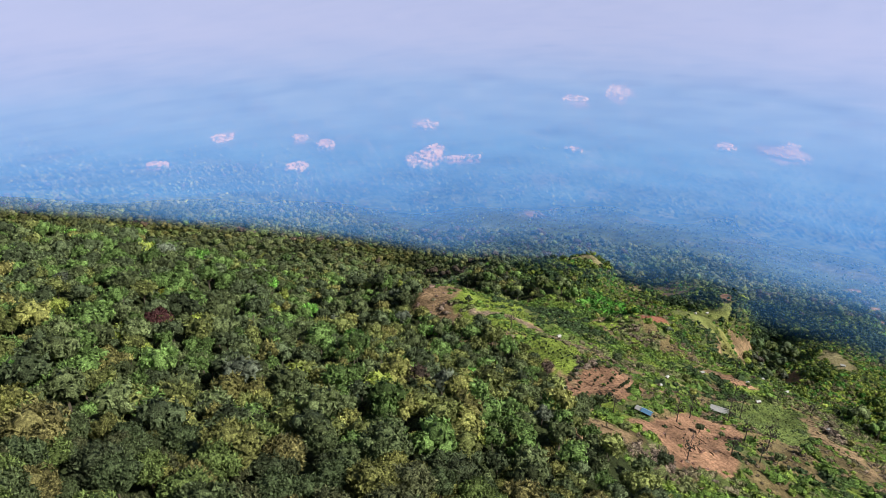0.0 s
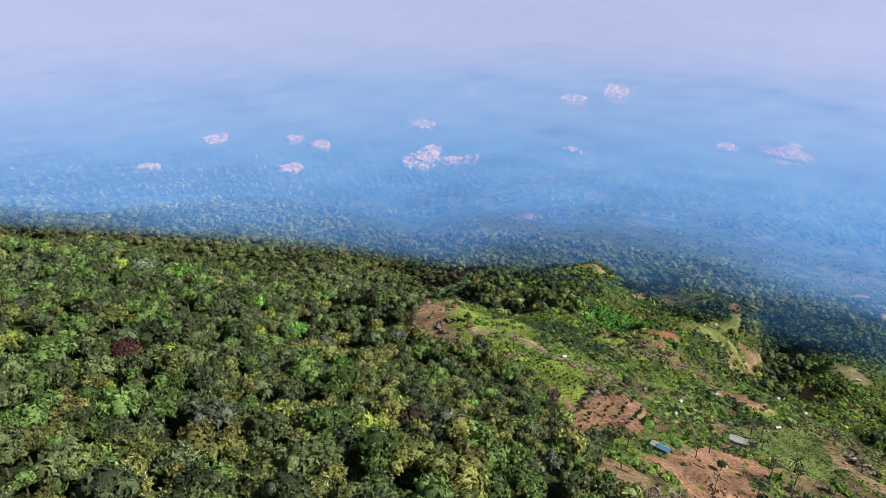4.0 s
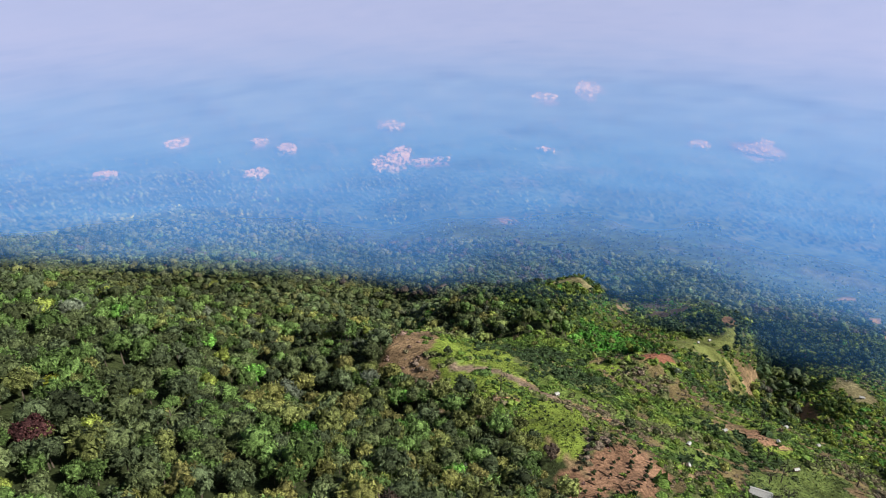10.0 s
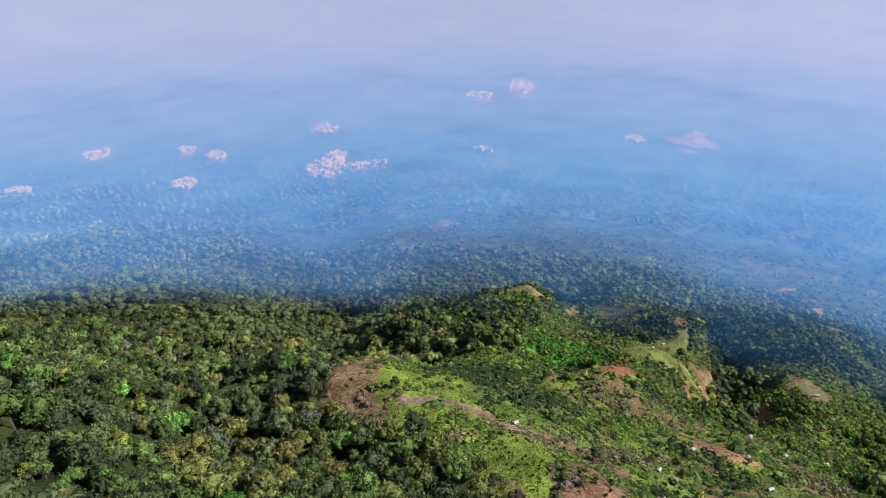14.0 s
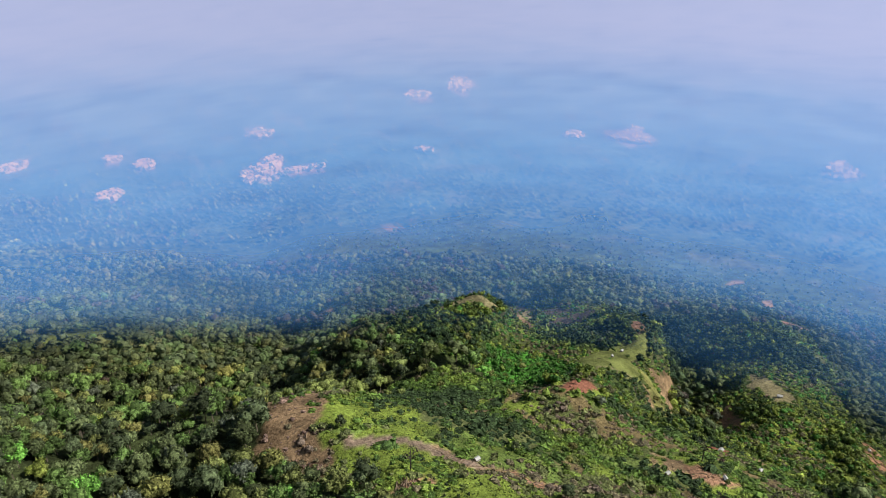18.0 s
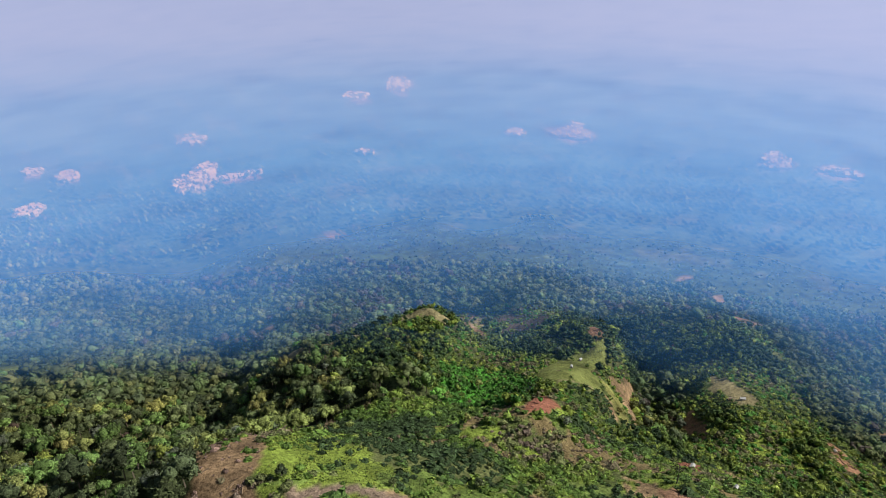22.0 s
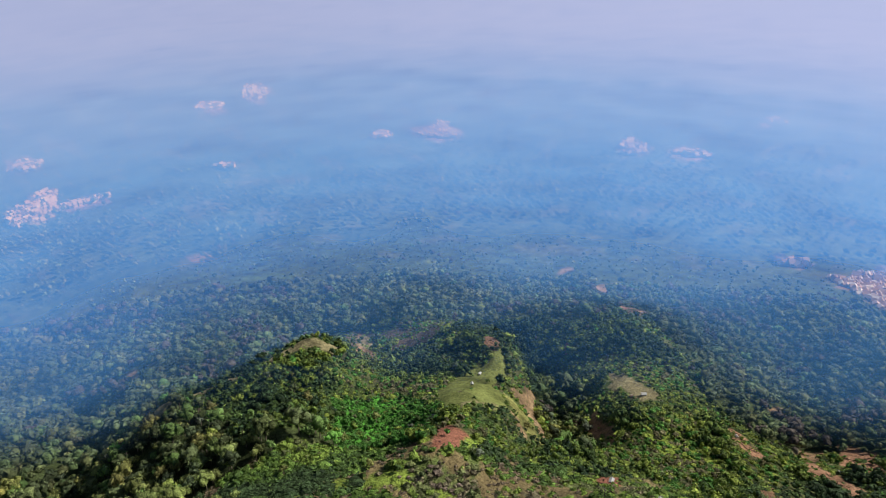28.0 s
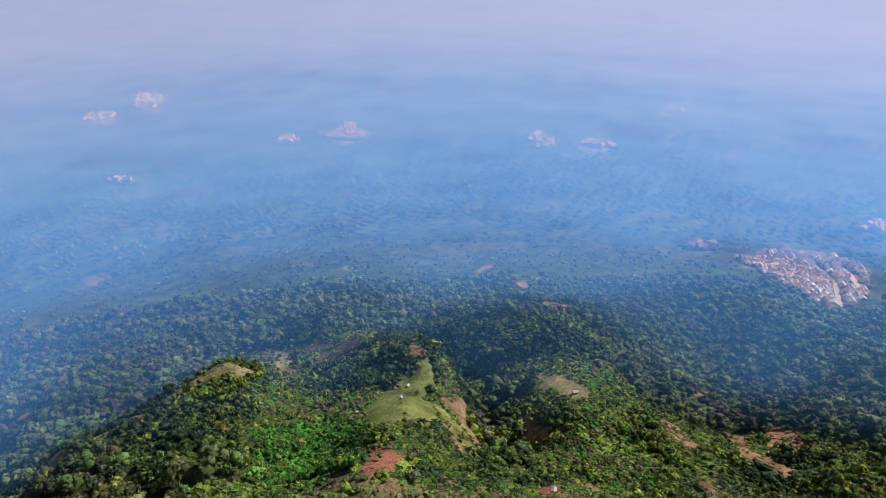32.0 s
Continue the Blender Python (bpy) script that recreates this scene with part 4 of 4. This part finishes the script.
def hut(px, py, turn, l, w, label, roofs, wall=WALL_WOOD, high=2.3, scale=0.46):
    thing = new("hut")
    rise = high + 0.32 * w
    for side in (-1, 1):
        bm = bmesh.new()
        y = side * (w / 2 - 0.06)
        box(bm, -l / 2, l / 2, y - 0.06, y + 0.06, -1.6, high)
        part("wall", bm, wall, thing)
        bm = bmesh.new()
        x = side * (l / 2 - 0.06)
        c = [[bm.verts.new((x + d, yy, zz)) for yy, zz in ((-w / 2 + 0.12, -1.6), (w / 2 - 0.12, -1.6), (w / 2 - 0.12, high), (0, rise - 0.12), (-w / 2 + 0.12, high))] for d in (-0.055, 0.055)]
        for i in range(5):
            bm.faces.new((c[0][i], c[0][(i + 1) % 5], c[1][(i + 1) % 5], c[1][i]))
        bm.faces.new(c[0])
        bm.faces.new(c[1])
        bmesh.ops.recalc_face_normals(bm, faces=bm.faces)
        part("gable_wall", bm, wall, thing)
        part("roof_sheet", slope_sheet(l, w, high, rise, side), roofs[side > 0], thing)
        bm = bmesh.new()
        box(bm, l * 0.22 - 0.45, l * 0.22 + 0.45, side * w / 2 - 0.05, side * w / 2 + 0.05, 1.0, 1.8)
        part("window", bm, GLASS, thing)
    bm = bmesh.new()
    box(bm, -l * 0.2 - 0.42, -l * 0.2 + 0.42, -w / 2 - 0.05, -w / 2 + 0.01, 0, 2.0)
    part("door", bm, DOOR_WOOD, thing)
    bm = bmesh.new()
    box(bm, -l / 2 - 0.42, l / 2 + 0.42, -0.16, 0.16, rise + 0.09, rise + 0.14)
    part("ridge_cap", bm, roofs[0], thing)
    thing.matrix_basis = pose(px, py, float(height(px, py)) + 0.2, 0, 0, turn) @ Matrix.Diagonal((scale, scale, scale, 1))
    return tagged(thing, label, "hut", "huts on the cleared slopes")


PALE = "small hut with a pale zinc roof on the slope"
hut(127, 208, -52, 8.5, 5, "long hut with a blue and white sheet roof beside red soil", (BLUE_SHEET, BLUE_SHEET), scale=0.5)
hut(125, 211, -52, 5, 5, "white-roofed shed joined to a longer hut", (ZINC, ZINC), scale=0.5)
hut(178, 231, -40, 9.5, 4.5, "long field hut with a pale zinc roof among bare trees", (ZINC, ZINC), scale=0.8)
hut(101, 234, 20, 4.5, 3.5, "grey field shed beside the orchard", (ZINC, RUST))
hut(129, 313, 15, 4.2, 3.4, "small white hut below the dirt track", (ZINC, ZINC), WALL_PLASTER)
for px, py, turn, l, w in ((153, 243, 60, 5, 3.2), (208, 291, 10, 4, 3), (231, 281, 70, 4.5, 3.2), (268, 292, 20, 4, 3), (284, 265, 50, 4, 3), (175, 273, 35, 4, 3), (220, 257, 0, 5, 3), (243, 232, 15, 3.5, 3)):
    hut(px, py, turn, l, w, PALE, (ZINC, RUST if l == 5 else ZINC))
hut(270, 317, 25, 6, 4, "white-roofed farmhouse in a small red clearing", (ZINC, ZINC), WALL_PLASTER)
hut(385, 373, -40, 7, 4.2, "white farmhouse on a grassy ridge top", (ZINC, ZINC), WALL_PLASTER)
hut(380, 378, -40, 3.5, 3, "low shed beside the ridge farmhouse", (RUST, ZINC))
hut(380, 253, 10, 6.5, 4, "white-roofed farmhouse beside cleared brown land", (ZINC, ZINC), WALL_PLASTER)
for px, py, turn in ((315, 285, 20), (291, 431, 50), (311, 445, 15), (242, 408, 0), (427, 268, 30), (401, 318, 60), (298, 376, 30)):
    hut(px, py, turn, 4, 3, PALE, (ZINC, ZINC), WALL_PLASTER)

# ---- towns on the plain ----
ROOF = tinted_material("roof_tiles")
HOUSE_WALL = plain_material("house_walls", (0.62, 0.54, 0.46), 0.85)
ROOF_TINTS = np.array([(0.52, 0.38, 0.33), (0.58, 0.46, 0.41), (0.44, 0.31, 0.27), (0.62, 0.53, 0.49), (0.82, 0.80, 0.78), (0.50, 0.39, 0.35)])
HOUSE_V = np.array([(-.5, -.5, -.2), (.5, -.5, -.2), (.5, .5, -.2), (-.5, .5, -.2), (-.5, -.5, .62), (.5, -.5, .62), (.5, .5, .62), (-.5, .5, .62), (-.5, 0, 1), (.5, 0, 1)])
HOUSE_F = np.array([(0, 1, 5), (0, 5, 4), (1, 2, 6), (1, 6, 5), (2, 3, 7), (2, 7, 6), (3, 0, 4), (3, 4, 7), (5, 6, 9), (7, 4, 8)])
ROOF_V = np.array([(-.58, -.62, .56), (.58, -.62, .56), (.58, 0, 1.06), (-.58, 0, 1.06), (.58, .62, .56), (-.58, .62, .56), (-.58, -.62, .50), (.58, -.62, .50), (.58, 0, .99), (-.58, 0, .99), (.58, .62, .50), (-.58, .62, .50)])
ROOF_F = np.array([(0, 1, 2), (0, 2, 3), (3, 2, 4), (3, 4, 5), (6, 8, 7), (6, 9, 8), (9, 10, 8), (9, 11, 10), (0, 6, 7), (0, 7, 1), (5, 4, 10), (5, 10, 11), (0, 3, 9), (0, 9, 6), (3, 5, 11), (3, 11, 9), (1, 7, 8), (1, 8, 2), (2, 8, 10), (2, 10, 4)])


def houses(name, label, x, y, r, turn):
    n = len(x)
    size, high = r.uniform(6, 10, n), r.uniform(7.5, 11, n)
    z, a = height(x, y), radians(turn) + r.choice([0, 1.571], n) + r.normal(size=n) * 0.12
    none = np.zeros(n, int)
    tint = 0.8 * (0.6 * ROOF_TINTS[r.randint(0, 6, n)] + 0.4 * np.array((0.66, 0.58, 0.54))) * r.uniform(0.85, 1.15, (n, 1))
    v, f, t = scatter([(np.concatenate([HOUSE_V, ROOF_V]), np.concatenate([HOUSE_F, ROOF_F + len(HOUSE_V)]))], none, x, y, z, size, high, a, tint)
    shade = np.tile(np.arange(len(HOUSE_V) + len(ROOF_V)) < len(HOUSE_V), n)
    t[shade] = (0.60, 0.52, 0.44)
    return tagged(mesh_object(name, v, f, t, ROOF), label, "town", kind="stuff")


rs = np.random.RandomState(33)
for cx, cy, a, b, turn, n in TOWNS:
    ang, rad = rs.uniform(0, 6.283, n * 3), rs.rand(n * 3) ** 0.5 * rs.uniform(0.8, 1.15, n * 3)
    u, w = np.round(a * rad * np.cos(ang) / 9) * 9, np.round(b * rad * np.sin(ang) / 8) * 8
    u, w = np.unique(np.stack([u, w]), axis=1)
    u, w = u + rs.normal(size=len(u)) * 1.2, w + rs.normal(size=len(u)) * 1.2
    c, s = math.sin(radians(turn)), math.cos(radians(turn))
    houses("village", "close-set village of tiled roofs on the hazy plain", cx + u * c - w * s, cy + u * s + w * c, rs, turn)

# the nearer town: single houses in rows beside its streets
STREETS = [[(967, 372), (885, 330), (790, 305)], [(985, 352), (935, 325), (880, 305)]]
PAVING = plain_material("street", (0.55, 0.50, 0.45), 0.9)
for line in STREETS:
    bm = bmesh.new()
    rows = []
    for (x0, y0), (x1, y1) in zip(line, line[1:]):
        steps = 12
        for i in range(steps + 1):
            px, py = x0 + (x1 - x0) * i / steps, y0 + (y1 - y0) * i / steps
            k = math.hypot(x1 - x0, y1 - y0)
            ox, oy = -(y1 - y0) / k * 2.6, (x1 - x0) / k * 2.6
            rows.append([bm.verts.new((px + q * ox, py + q * oy, float(height(px + q * ox, py + q * oy)) + 0.9)) for q in (-1, 1)])
    for a, b in zip(rows, rows[1:]):
        bm.faces.new((a[0], b[0], b[1], a[1]))
    tagged(part("road", bm, PAVING, None), "pale concrete street through the town", "road", kind="structure")
tx, ty = np.meshgrid(np.arange(760, 1020, 6.6), np.arange(280, 450, 6.6))
tx, ty = (tx + rs.normal(size=tx.shape)).ravel(), (ty + rs.normal(size=tx.shape)).ravel()
bend = 5 * waves(tx, ty, 20, 1)
keep = inside(tx + bend, ty + bend, CITY) & (near_line(tx, ty, STREETS[0]) > 6) & (near_line(tx, ty, STREETS[1]) > 6) & (rs.rand(len(tx)) < 0.93)
tx, ty = tx[keep], ty[keep]
order = np.argsort(distance(tx, ty))
tx, ty = tx[order], ty[order]
house_models = []
for k, c in enumerate(ROOF_TINTS):
    thing = new("house")
    mesh_object("wall", HOUSE_V, HOUSE_F, None, HOUSE_WALL).parent = thing
    mesh_object("roof", ROOF_V, ROOF_F, None, plain_material("roof_tiles_%d" % k, tuple(c), 0.8)).parent = thing
    tagged(thing, "low house with a weathered tiled roof in a packed town" if k != 4 else "low house with a whitened flat-pitched roof in a packed town", "house", "houses of the town")
    house_models.append(thing)
for k, (px, py) in enumerate(zip(tx[:290], ty[:290])):
    m = pose(px, py, float(height(px, py)), 0, 0, 30 + 90 * rs.randint(2) + rs.normal() * 6)
    model = house_models[rs.randint(6) if k >= 6 else k]
    s = (rs.uniform(4.8, 7.6), rs.uniform(4.4, 6.4), rs.uniform(4.5, 6.5))
    if k < 6:
        model.matrix_basis = m @ Matrix.Diagonal((*s, 1))
    else:
        copy_thing(model, m).scale = s
houses("town_houses", "farther roofs of the packed town on the plain", tx[290:], ty[290:], rs, 30)
